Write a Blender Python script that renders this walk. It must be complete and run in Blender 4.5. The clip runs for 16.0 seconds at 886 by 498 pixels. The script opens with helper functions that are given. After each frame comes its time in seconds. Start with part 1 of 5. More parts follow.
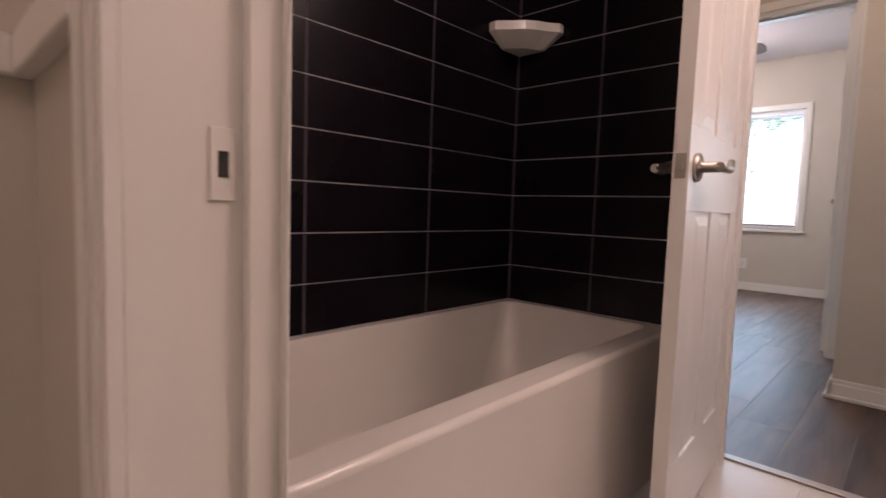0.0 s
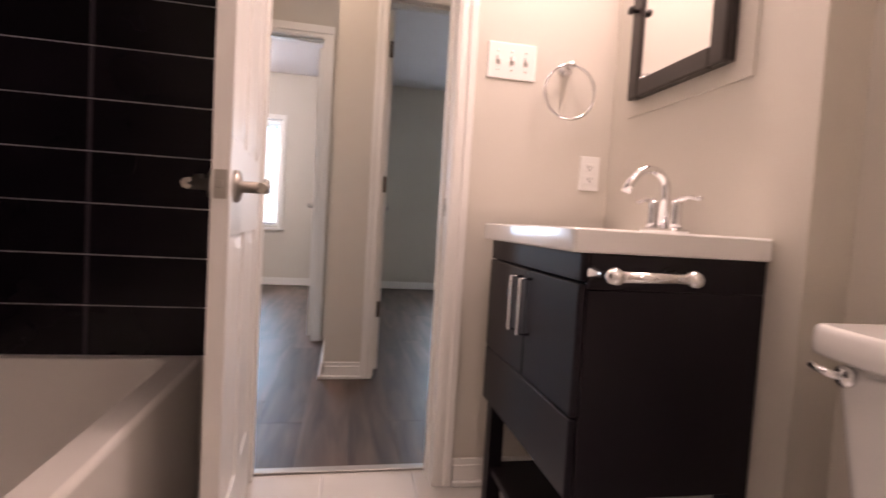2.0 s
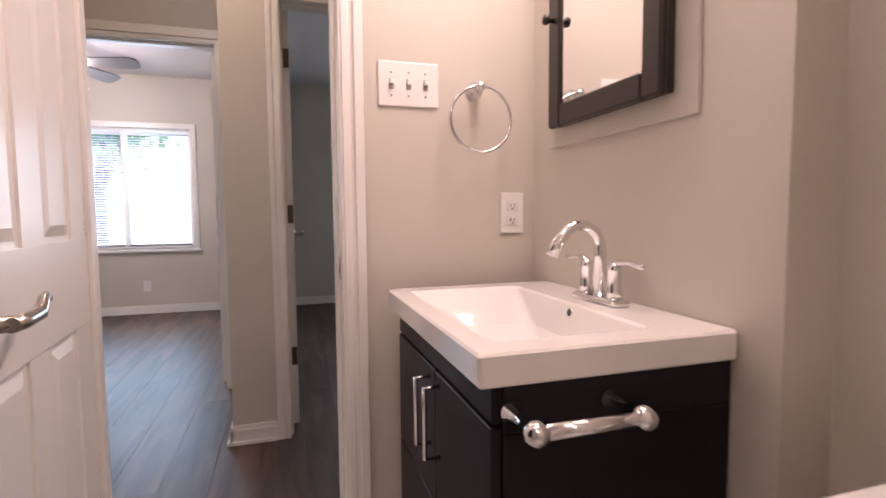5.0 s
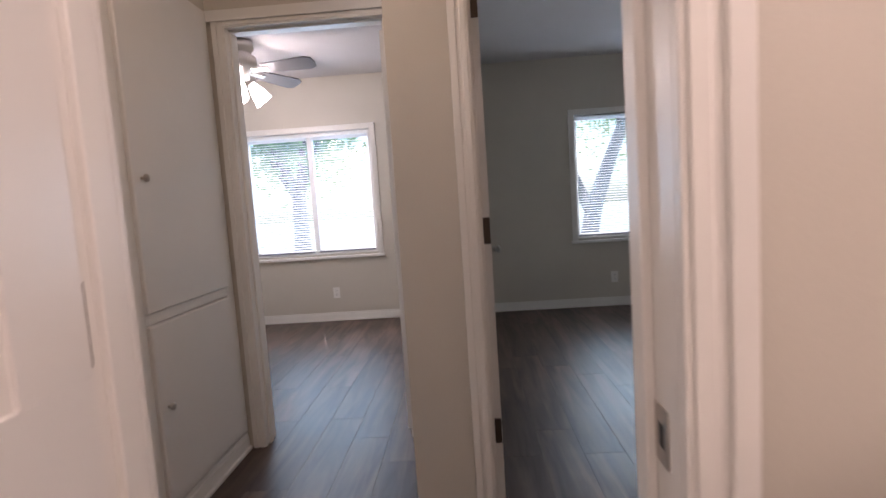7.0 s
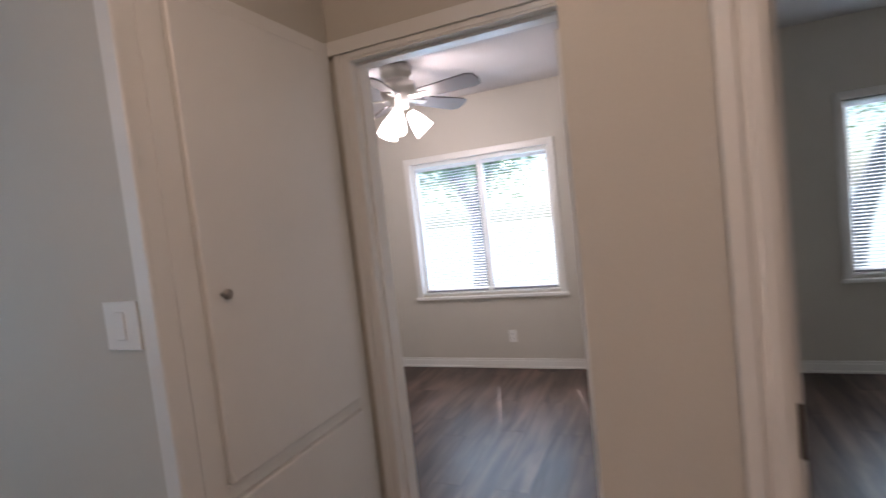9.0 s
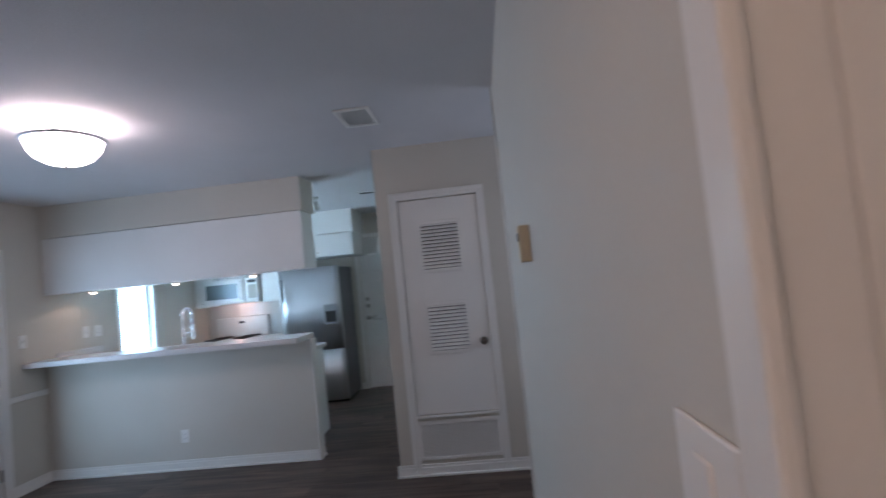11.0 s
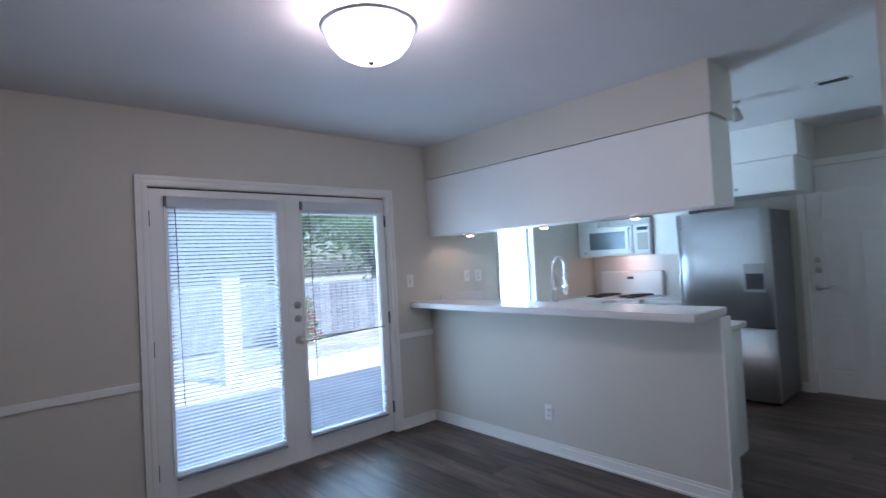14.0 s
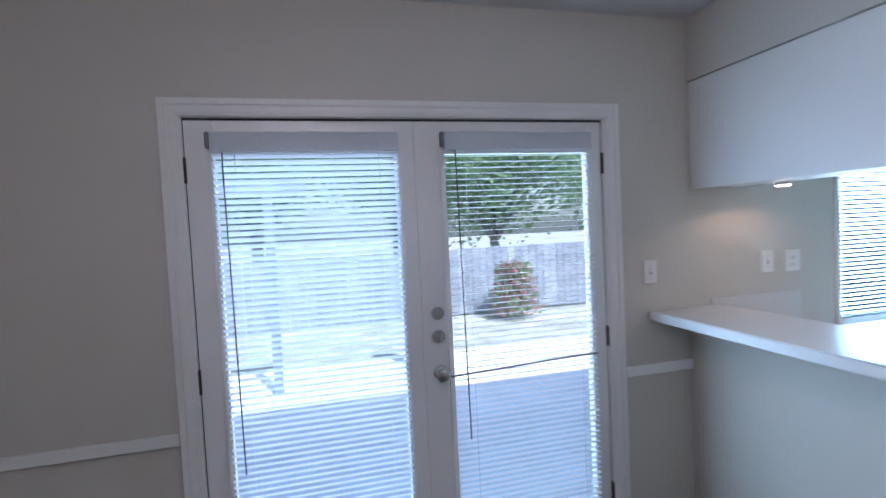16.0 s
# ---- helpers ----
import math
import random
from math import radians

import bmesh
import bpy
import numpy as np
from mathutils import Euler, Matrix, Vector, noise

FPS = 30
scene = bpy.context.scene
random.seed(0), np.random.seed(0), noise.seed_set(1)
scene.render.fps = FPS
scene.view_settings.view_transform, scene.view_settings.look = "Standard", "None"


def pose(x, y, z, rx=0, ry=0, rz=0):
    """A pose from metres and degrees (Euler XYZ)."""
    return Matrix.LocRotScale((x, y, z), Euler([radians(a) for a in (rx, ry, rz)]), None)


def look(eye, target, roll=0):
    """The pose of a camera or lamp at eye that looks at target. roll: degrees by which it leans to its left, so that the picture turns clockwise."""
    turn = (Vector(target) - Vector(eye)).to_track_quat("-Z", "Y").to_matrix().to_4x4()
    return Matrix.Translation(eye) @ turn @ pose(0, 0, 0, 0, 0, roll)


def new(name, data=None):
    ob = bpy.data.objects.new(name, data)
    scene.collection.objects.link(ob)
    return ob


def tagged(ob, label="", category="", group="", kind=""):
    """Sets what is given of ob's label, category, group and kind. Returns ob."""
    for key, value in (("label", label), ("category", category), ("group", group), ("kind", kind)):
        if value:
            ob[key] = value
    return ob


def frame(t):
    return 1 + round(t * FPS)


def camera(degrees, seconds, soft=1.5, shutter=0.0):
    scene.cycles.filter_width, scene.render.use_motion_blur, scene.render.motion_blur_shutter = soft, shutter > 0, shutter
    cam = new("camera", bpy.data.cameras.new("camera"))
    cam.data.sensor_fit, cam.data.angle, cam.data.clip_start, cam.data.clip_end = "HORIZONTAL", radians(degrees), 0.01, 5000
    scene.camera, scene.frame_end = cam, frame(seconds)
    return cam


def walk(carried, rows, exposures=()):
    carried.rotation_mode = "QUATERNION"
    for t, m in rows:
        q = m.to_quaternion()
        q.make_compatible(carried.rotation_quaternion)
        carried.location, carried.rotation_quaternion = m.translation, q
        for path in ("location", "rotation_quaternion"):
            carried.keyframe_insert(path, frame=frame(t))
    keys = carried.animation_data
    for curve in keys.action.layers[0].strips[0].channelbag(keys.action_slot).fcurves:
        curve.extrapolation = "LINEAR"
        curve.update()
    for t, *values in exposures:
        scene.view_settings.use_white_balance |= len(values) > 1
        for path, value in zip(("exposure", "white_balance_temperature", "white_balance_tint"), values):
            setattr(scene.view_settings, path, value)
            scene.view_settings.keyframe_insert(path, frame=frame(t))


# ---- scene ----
cam = camera(82.6, 16.0, shutter=0.4)
PATH = [
    (0, (0.247, 0.304, 0.803), (-1.119, 1.757, 0.645), 1.9),
    (0.5, (0.18, 0.371, 0.801), (-0.963, 2.005, 0.638), 2.2),
    (1, (0.129, 0.425, 0.818), (-0.658, 2.257, 0.66), 3.0),
    (1.5, (0.064, 0.44, 0.836), (-0.052, 2.432, 0.712), 3.3),
    (2, (0.087, 0.453, 0.867), (0.474, 2.413, 0.765), 3.4),
    (2.5, (0.036, 0.452, 0.901), (0.904, 2.251, 0.806), 3.1),
    (3, (0.013, 0.451, 0.957), (1.116, 2.117, 0.857), 2.7),
    (5.5, (0.307, 0.856, 1.067), (0.676, 2.816, 0.907), -1.8),
    (6, (0.283, 1.028, 1.065), (0.45, 3.014, 0.893), -2.8),
    (6.5, (0.232, 1.315, 1.075), (0.258, 3.307, 0.903), -2.8),
    (7, (0.224, 1.596, 1.166), (0.128, 3.585, 0.988), -3.8),
    (7.5, (0.211, 1.853, 1.299), (0.026, 3.836, 1.122), -4.4),
    (8, (0.186, 2.025, 1.408), (-0.011, 4.008, 1.229), -4.5),
    (10.5, (-0.323, 2.93, 1.481), (-2.274, 3.364, 1.558), -6.9),
    (11, (-0.612, 3.01, 1.489), (-2.604, 2.867, 1.60), -5.9),
    (11.5, (-0.825, 3.03, 1.44), (-2.735, 2.455, 1.579), -5.2),
    (12, (-1.024, 3.053, 1.449), (-2.793, 2.128, 1.581), -4.3),
    (12.5, (-1.207, 2.982, 1.44), (-2.784, 1.758, 1.561), -3.5),
    (13, (-1.399, 2.847, 1.445), (-2.915, 1.546, 1.541), -3.3),
    (13.5, (-1.663, 2.726, 1.451), (-3.117, 1.355, 1.522), -3.2),
    (14, (-1.999, 2.519, 1.469), (-3.334, 1.031, 1.515), -3.1),
    (14.5, (-2.268, 2.178, 1.513), (-3.454, 0.568, 1.528), -2.7),
    (15, (-2.612, 1.821, 1.518), (-3.608, 0.087, 1.513), -2.8),
    (15.5, (-2.914, 1.455, 1.563), (-3.691, -0.387, 1.511), -2.5),
    (16, (-3.22, 1.046, 1.574), (-3.72, -0.89, 1.484), -2.8),
]
walk(cam, [(t, look(eye, target, roll)) for t, eye, target, roll in PATH], exposures=[(0, 0.95, 6700, 31), (1.0, 1.12, 6700, 31), (3.0, 1.40, 6700, 30), (5.5, 0.90, 6500, 31), (7.0, 0.82, 6500, 29), (8.0, 0.80, 6500, 27), (10.5, 0.62, 6500, 31), (11.5, 0.80, 6350, 34), (13.5, 0.86, 6250, 34), (16, 0.88, 6200, 33)])

# ---------------------------------------------------------------- light
world = bpy.data.worlds.new("world")
scene.world = world
world.use_nodes = True
wn = world.node_tree.nodes
sky = wn.new("ShaderNodeTexSky")
sky.sky_type = "NISHITA"
sky.sun_disc = False
sky.sun_elevation = radians(54)
sky.sun_rotation = radians(-18)
sky.dust_density, sky.ozone_density = 2.0, 0.4
world.node_tree.links.new(sky.outputs[0], wn["Background"].inputs[0])
wn["Background"].inputs[1].default_value = 0.15


def lamp(name, kind, m, energy, color, **more):
    d = bpy.data.lights.new(name, kind)
    d.energy, d.color = energy, color
    for k, v in more.items():
        if k == "size":
            d.size = v
        elif k == "size_y":
            d.shape, d.size_y = "RECTANGLE", v
        elif k == "soft":
            d.shadow_soft_size = v
        elif k == "angle":
            d.angle = v
    ob = new(name, d)
    ob.matrix_basis = m
    return ob


SUN_AZ, SUN_EL = radians(-18), radians(54)
lamp("sun", "SUN", look((0, 0, 0), (-math.sin(SUN_AZ) * math.cos(SUN_EL), -math.cos(SUN_AZ) * math.cos(SUN_EL), -math.sin(SUN_EL))), 5.0, (1.0, 0.97, 0.92), angle=radians(0.5))
WARM = (1.0, 0.82, 0.69)
DAY = (0.62, 0.84, 1.0)
lamp("vanity_lamp", "AREA", look((0.82, 1.65, 2.12), (0.2, 1.4, 0.6)), 5.8, WARM, size=0.5, size_y=0.12)
# Two added fill points for bath and nook; no ceiling fixture hangs there.
lamp("bath_fill_lamp", "POINT", pose(0.30, 1.15, 2.3), 6.0, WARM, soft=0.12)
lamp("nook_fill_lamp", "POINT", pose(0.35, -0.35, 2.2), 7, WARM, soft=0.12)
lamp("hall_ceiling_lamp", "POINT", pose(-0.15, 2.66, 2.38), 5.5, (1.0, 0.80, 0.58), soft=0.10)
lamp("dining_bulb", "POINT", pose(-3.196, 0.800, 2.43), 2.9, (1.0, 0.95, 0.92), soft=0.09)
lamp("fan_bulb", "POINT", pose(-1.47, 5.62, 2.01), 6.5, (1.0, 0.93, 0.85), soft=0.06)
lamp("french_door_daylight", "AREA", look((-3.67, -1.24, 1.05), (-3.67, 1, 0.95)), 22, DAY, size=1.7, size_y=1.8)
lamp("french_door_glow", "AREA", look((-4.16, -1.06, 1.05), (-4.16, 1, 1.05)), 6.5, (0.42, 0.80, 1.0), size=0.68, size_y=1.65)
lamp("kitchen_window_daylight", "AREA", look((-6.335, -1.24, 1.37), (-6.335, 1, 1.2)), 54, (0.50, 0.86, 1.0), size=0.55, size_y=0.9)
lamp("bedroom_window_daylight", "AREA", look((-1.38, 6.99, 1.34), (-1.38, 5, 1.25)), 20, DAY, size=1.2, size_y=1.1)
lamp("second_window_daylight", "AREA", look((1.98, 6.99, 1.34), (1.98, 5, 1.35)), 23, (0.80, 0.95, 1.0), size=1.1, size_y=1.1)
lamp("range_hood_lamp", "POINT", pose(-7.68, -0.54, 1.37), 0.8, (1.0, 0.72, 0.55), soft=0.03)
# Added daylight fill at the unseen living-room end; no window is built there.
lamp("living_daylight_fill", "AREA", look((-3.98, 4.55, 1.4), (-3.98, 3, 1.1)), 6, DAY, size=0.9, size_y=1.2)

# ---------------------------------------------------------------- materials


def mat(name, color, rough=0.5, metal=0.0, spec=0.5, grain=0.0, grain_scale=200.0, stain=0.06, stain_scale=3.0, bump=0.0, bump_scale=300.0, coat=0.0, random_tint=0.0):
    m = bpy.data.materials.new(name)
    m.use_nodes = True
    n, l = m.node_tree.nodes, m.node_tree.links
    b = n["Principled BSDF"]
    b.inputs["Roughness"].default_value = rough
    b.inputs["Metallic"].default_value = metal
    b.inputs["Specular IOR Level"].default_value = spec
    b.inputs["Coat Weight"].default_value = coat
    geo = n.new("ShaderNodeNewGeometry")
    big = n.new("ShaderNodeTexNoise")
    big.inputs["Scale"].default_value, big.inputs["Detail"].default_value = stain_scale, 4
    l.new(geo.outputs["Position"], big.inputs["Vector"])
    fine = n.new("ShaderNodeTexNoise")
    fine.inputs["Scale"].default_value, fine.inputs["Detail"].default_value = grain_scale, 2
    l.new(geo.outputs["Position"], fine.inputs["Vector"])
    r = n.new("ShaderNodeMapRange")
    r.inputs["From Min"].default_value, r.inputs["From Max"].default_value = 0.3, 0.7
    r.inputs["To Min"].default_value, r.inputs["To Max"].default_value = 1 - stain, 1 + stain * 0.5
    l.new(big.outputs["Fac"], r.inputs["Value"])
    r2 = n.new("ShaderNodeMapRange")
    r2.inputs["From Min"].default_value, r2.inputs["From Max"].default_value = 0.3, 0.7
    r2.inputs["To Min"].default_value, r2.inputs["To Max"].default_value = 1 - grain, 1 + grain
    l.new(fine.outputs["Fac"], r2.inputs["Value"])
    mul = n.new("ShaderNodeMath")
    mul.operation = "MULTIPLY"
    l.new(r.outputs[0], mul.inputs[0]), l.new(r2.outputs[0], mul.inputs[1])
    last = mul.outputs[0]
    if random_tint:
        info = n.new("ShaderNodeObjectInfo")
        r3 = n.new("ShaderNodeMapRange")
        r3.inputs["To Min"].default_value, r3.inputs["To Max"].default_value = 1 - random_tint, 1 + random_tint
        l.new(info.outputs["Random"], r3.inputs["Value"])
        m2 = n.new("ShaderNodeMath")
        m2.operation = "MULTIPLY"
        l.new(last, m2.inputs[0]), l.new(r3.outputs[0], m2.inputs[1])
        last = m2.outputs[0]
    sc = n.new("ShaderNodeVectorMath")
    sc.operation = "SCALE"
    sc.inputs[0].default_value = color
    l.new(last, sc.inputs["Scale"])
    l.new(sc.outputs[0], b.inputs["Base Color"])
    rr = n.new("ShaderNodeMapRange")
    rr.inputs["To Min"].default_value, rr.inputs["To Max"].default_value = max(0.02, rough * 0.85), min(1, rough * 1.15)
    l.new(big.outputs["Fac"], rr.inputs["Value"])
    l.new(rr.outputs[0], b.inputs["Roughness"])
    if bump:
        bn = n.new("ShaderNodeTexNoise")
        bn.inputs["Scale"].default_value, bn.inputs["Detail"].default_value = bump_scale, 3
        l.new(geo.outputs["Position"], bn.inputs["Vector"])
        bp = n.new("ShaderNodeBump")
        bp.inputs["Strength"].default_value, bp.inputs["Distance"].default_value = bump, 0.002
        l.new(bn.outputs["Fac"], bp.inputs["Height"])
        l.new(bp.outputs[0], b.inputs["Normal"])
    return m


def glow(name, color, strength):
    m = bpy.data.materials.new(name)
    m.use_nodes = True
    b = m.node_tree.nodes["Principled BSDF"]
    b.inputs["Base Color"].default_value = (0.8, 0.8, 0.8, 1)
    b.inputs["Emission Color"].default_value = (*color, 1)
    b.inputs["Emission Strength"].default_value = strength
    return m


def glass(name, tint=(0.95, 0.98, 1.0)):
    m = bpy.data.materials.new(name)
    m.use_nodes = True
    n, l = m.node_tree.nodes, m.node_tree.links
    out = n["Material Output"]
    n.remove(n["Principled BSDF"])
    t, g, mix, f = n.new("ShaderNodeBsdfTransparent"), n.new("ShaderNodeBsdfGlossy"), n.new("ShaderNodeMixShader"), n.new("ShaderNodeFresnel")
    t.inputs[0].default_value = (*tint, 1)
    g.inputs["Roughness"].default_value = 0.02
    f.inputs["IOR"].default_value = 1.45
    l.new(f.outputs[0], mix.inputs[0]), l.new(t.outputs[0], mix.inputs[1]), l.new(g.outputs[0], mix.inputs[2])
    l.new(mix.outputs[0], out.inputs[0])
    return m


def plank_material():
    """Grey-brown vinyl planks: streaks along y, tint by plank."""
    m = mat("vinyl_plank", (0.076, 0.051, 0.040), rough=0.42, spec=0.38, random_tint=0.28, stain=0.25, stain_scale=2.5, bump=0.15, bump_scale=180)
    n, l = m.node_tree.nodes, m.node_tree.links
    geo, info = n.new("ShaderNodeNewGeometry"), n.new("ShaderNodeObjectInfo")
    mp = n.new("ShaderNodeMapping")
    mp.inputs["Scale"].default_value = (15, 1.5, 1)
    off = n.new("ShaderNodeVectorMath")
    off.operation = "SCALE"
    off.inputs[0].default_value = (7, 13, 5)
    l.new(info.outputs["Random"], off.inputs["Scale"])
    l.new(off.outputs[0], mp.inputs["Location"])
    l.new(geo.outputs["Position"], mp.inputs["Vector"])
    t = n.new("ShaderNodeTexNoise")
    t.inputs["Scale"].default_value, t.inputs["Detail"].default_value, t.inputs["Distortion"].default_value = 1.0, 6, 0.6
    l.new(mp.outputs[0], t.inputs["Vector"])
    ramp = n.new("ShaderNodeMapRange")
    ramp.inputs["From Min"].default_value, ramp.inputs["From Max"].default_value = 0.3, 0.7
    ramp.inputs["To Min"].default_value, ramp.inputs["To Max"].default_value = 0.45, 2.1
    l.new(t.outputs["Fac"], ramp.inputs["Value"])
    b = n["Principled BSDF"]
    src = b.inputs["Base Color"].links[0].from_socket
    s2 = n.new("ShaderNodeVectorMath")
    s2.operation = "SCALE"
    l.new(src, s2.inputs[0]), l.new(ramp.outputs[0], s2.inputs["Scale"])
    l.new(s2.outputs[0], b.inputs["Base Color"])
    return m


WALL = mat("greige_wall_paint", (0.60, 0.565, 0.50), 0.6, grain=0.015, stain=0.03, stain_scale=1.5, bump=0.12, bump_scale=260)
CEIL = mat("ceiling_paint", (0.62, 0.60, 0.605), 0.85, grain=0.03, stain=0.03, bump=0.7, bump_scale=110)
TRIM = mat("white_trim_paint", (0.80, 0.785, 0.75), 0.32, stain=0.03, bump=0.05, bump_scale=60)
DOORW = mat("white_door_paint", (0.80, 0.785, 0.755), 0.30, stain=0.03, bump=0.06, bump_scale=90)
CABW = mat("white_cabinet_paint", (0.78, 0.775, 0.75), 0.4, stain=0.02)
PLASTIC = mat("white_plastic", (0.82, 0.81, 0.78), 0.35, stain=0.01)
DARKSLOT = mat("dark_slot", (0.03, 0.03, 0.03), 0.6)
TILE = mat("black_glazed_tile", (0.007, 0.005, 0.008), 0.25, spec=0.2, stain=0.3, stain_scale=5, random_tint=0.25, bump=0.03, bump_scale=30)
JOINT = mat("dark_joint_filler", (0.055, 0.045, 0.058), 0.9, grain=0.1, stain=0.2)
GROUT = mat("light_grey_grout", (0.62, 0.60, 0.60), 0.9, grain=0.1, stain=0.15)
TUBM = mat("white_tub_enamel", (0.74, 0.71, 0.67), 0.16, stain=0.03, coat=0.3)
CERAMIC = mat("white_ceramic", (0.83, 0.82, 0.80), 0.10, stain=0.01, coat=0.5)
DARKWOOD = mat("espresso_cabinet_paint", (0.008, 0.005, 0.009), 0.42, spec=0.25, stain=0.2, bump=0.05)
MIRFRAME = mat("dark_brown_frame", (0.025, 0.018, 0.016), 0.35, stain=0.2)
CHROME = mat("chrome", (0.82, 0.82, 0.83), 0.08, metal=1.0, stain=0.02)
NICKEL = mat("brushed_nickel", (0.50, 0.47, 0.43), 0.30, metal=1.0, stain=0.08)
STEEL = mat("stainless_steel", (0.62, 0.63, 0.65), 0.48, metal=1.0, stain=0.05, grain=0.03, grain_scale=400)
FRIDGESIDE = mat("grey_fridge_side", (0.18, 0.18, 0.19), 0.5, stain=0.05)
MIRROR = mat("mirror_glass", (0.9, 0.9, 0.9), 0.02, metal=1.0, stain=0.0)
FLOORTILE = mat("white_floor_tile", (0.62, 0.60, 0.57), 0.25, stain=0.08, random_tint=0.04)
PLANK = plank_material()
UNDER = mat("floor_underlay", (0.07, 0.055, 0.045), 0.9)
COUNTER = mat("pale_laminate", (0.70, 0.68, 0.66), 0.25, grain=0.05, grain_scale=220, stain=0.02)
APPL = mat("white_appliance", (0.80, 0.80, 0.79), 0.22, stain=0.01)
BLACKM = mat("black_cast_iron", (0.02, 0.02, 0.02), 0.5)
OVENGLASS = mat("grey_oven_glass", (0.16, 0.19, 0.20), 0.12, stain=0.02)
# The cyan cast of the daylight is put into the glass tint.
PANE = glass("cyan_daylight_pane", (0.82, 0.945, 1.0))
BLIND = mat("white_blind_vinyl", (0.80, 0.80, 0.80), 0.45, stain=0.01)
bn_, bl_ = BLIND.node_tree.nodes, BLIND.node_tree.links
tr_, mx_ = bn_.new("ShaderNodeBsdfTranslucent"), bn_.new("ShaderNodeMixShader")
tr_.inputs[0].default_value, mx_.inputs[0].default_value = (0.80, 0.84, 0.87, 1), 0.55
bl_.new(bn_["Principled BSDF"].outputs[0], mx_.inputs[1]), bl_.new(tr_.outputs[0], mx_.inputs[2]), bl_.new(mx_.outputs[0], bn_["Material Output"].inputs[0])
CORD = mat("dark_cord", (0.16, 0.16, 0.17), 0.7)
BLUEGREY = mat("blue_grey_paint", (0.22, 0.27, 0.33), 0.6)
BOWL = glow("frosted_lamp_glass", (1.0, 0.95, 0.9), 6.0)
BULB = glow("lit_fan_shade", (1.0, 0.95, 0.88), 10.0)
PUCK = glow("lit_puck_lens", (1.0, 0.85, 0.65), 12.0)
FANBLADE = mat("grey_brown_fan_blade", (0.10, 0.09, 0.09), 0.4, stain=0.15)
CONCRETE = mat("patio_concrete", (0.76, 0.76, 0.75), 0.9, grain=0.1, stain=0.15, bump=0.4, bump_scale=80)
FENCE = mat("weathered_fence_wood", (0.28, 0.30, 0.33), 0.85, grain=0.15, stain=0.3, random_tint=0.2)
BARK = mat("grey_tree_bark", (0.22, 0.22, 0.22), 0.9, grain=0.2, stain=0.3, bump=1.0, bump_scale=40)
LEAF = mat("green_leaf", (0.16, 0.24, 0.12), 0.5, stain=0.4, stain_scale=1.5, grain=0.3, grain_scale=8)
ln_, ll_ = LEAF.node_tree.nodes, LEAF.node_tree.links
lt_, lm_ = ln_.new("ShaderNodeBsdfTranslucent"), ln_.new("ShaderNodeMixShader")
lt_.inputs[0].default_value, lm_.inputs[0].default_value = (0.42, 0.60, 0.34, 1), 0.55
ll_.new(ln_["Principled BSDF"].outputs[0], lm_.inputs[1]), ll_.new(lt_.outputs[0], lm_.inputs[2]), ll_.new(lm_.outputs[0], ln_["Material Output"].inputs[0])
EARTH = mat("dry_lawn_earth", (0.40, 0.40, 0.32), 0.95, grain=0.3, grain_scale=30, stain=0.3)
RAILDARK = mat("grey_bottom_rail", (0.20, 0.21, 0.24), 0.5)
BRONZE = mat("dark_bronze_metal", (0.10, 0.075, 0.06), 0.4, metal=0.8, stain=0.2)
BEIGE = mat("beige_thermostat_plastic", (0.62, 0.52, 0.36), 0.4)

# ---------------------------------------------------------------- mesh helpers


def part(name, bm, material, parent=None, label="", smooth=False, kind=""):
    me = bpy.data.meshes.new(name)
    if smooth:
        for f in bm.faces:
            f.smooth = True
    bm.to_mesh(me)
    bm.free()
    me.materials.append(material)
    ob = new(name, me)
    if parent is not None:
        ob.parent = parent
    return tagged(ob, label=label, kind=kind)


def box(bm, x0, x1, y0, y1, z0, z1, bevel=0.0, seg=1):
    """An axis-aligned block, if wanted with rounded edges."""
    b = bmesh.new() if bevel else bm
    vs = [b.verts.new((x, y, z)) for z in (z0, z1) for y in (y0, y1) for x in (x0, x1)]
    for q in ((0, 2, 3, 1), (4, 5, 7, 6), (0, 1, 5, 4), (2, 6, 7, 3), (0, 4, 6, 2), (1, 3, 7, 5)):
        b.faces.new([vs[i] for i in q])
    if bevel:
        bmesh.ops.bevel(b, geom=b.edges[:], offset=bevel, segments=seg, affect="EDGES", profile=0.5)
        merge(bm, b)
    return bm


def merge(bm, other, m=None):
    if m is not None:
        other.transform(m)
    table = {v: bm.verts.new(v.co) for v in other.verts}
    for f in other.faces:
        nf = bm.faces.new([table[v] for v in f.verts])
        nf.smooth = f.smooth
    other.free()
    return bm


def tube(bm, points, radius, sides=10, caps=True):
    """A round bar along points; radius is one number or one for each point."""
    pts = [Vector(p) for p in points]
    rad = radius if isinstance(radius, (list, tuple)) else [radius] * len(pts)
    rings, up = [], None
    for i, p in enumerate(pts):
        d = (pts[min(i + 1, len(pts) - 1)] - pts[max(i - 1, 0)]).normalized()
        if up is None:
            up = d.orthogonal().normalized()
        up = (up - d * up.dot(d)).normalized()
        side = d.cross(up)
        rings.append([bm.verts.new(p + (up * math.cos(a) + side * math.sin(a)) * rad[i]) for a in (2 * math.pi * k / sides for k in range(sides))])
    for a, b in zip(rings, rings[1:]):
        for k in range(sides):
            f = bm.faces.new((a[k], a[(k + 1) % sides], b[(k + 1) % sides], b[k]))
            f.smooth = True
    if caps:
        bm.faces.new(rings[0][::-1]), bm.faces.new(rings[-1])
    return bm


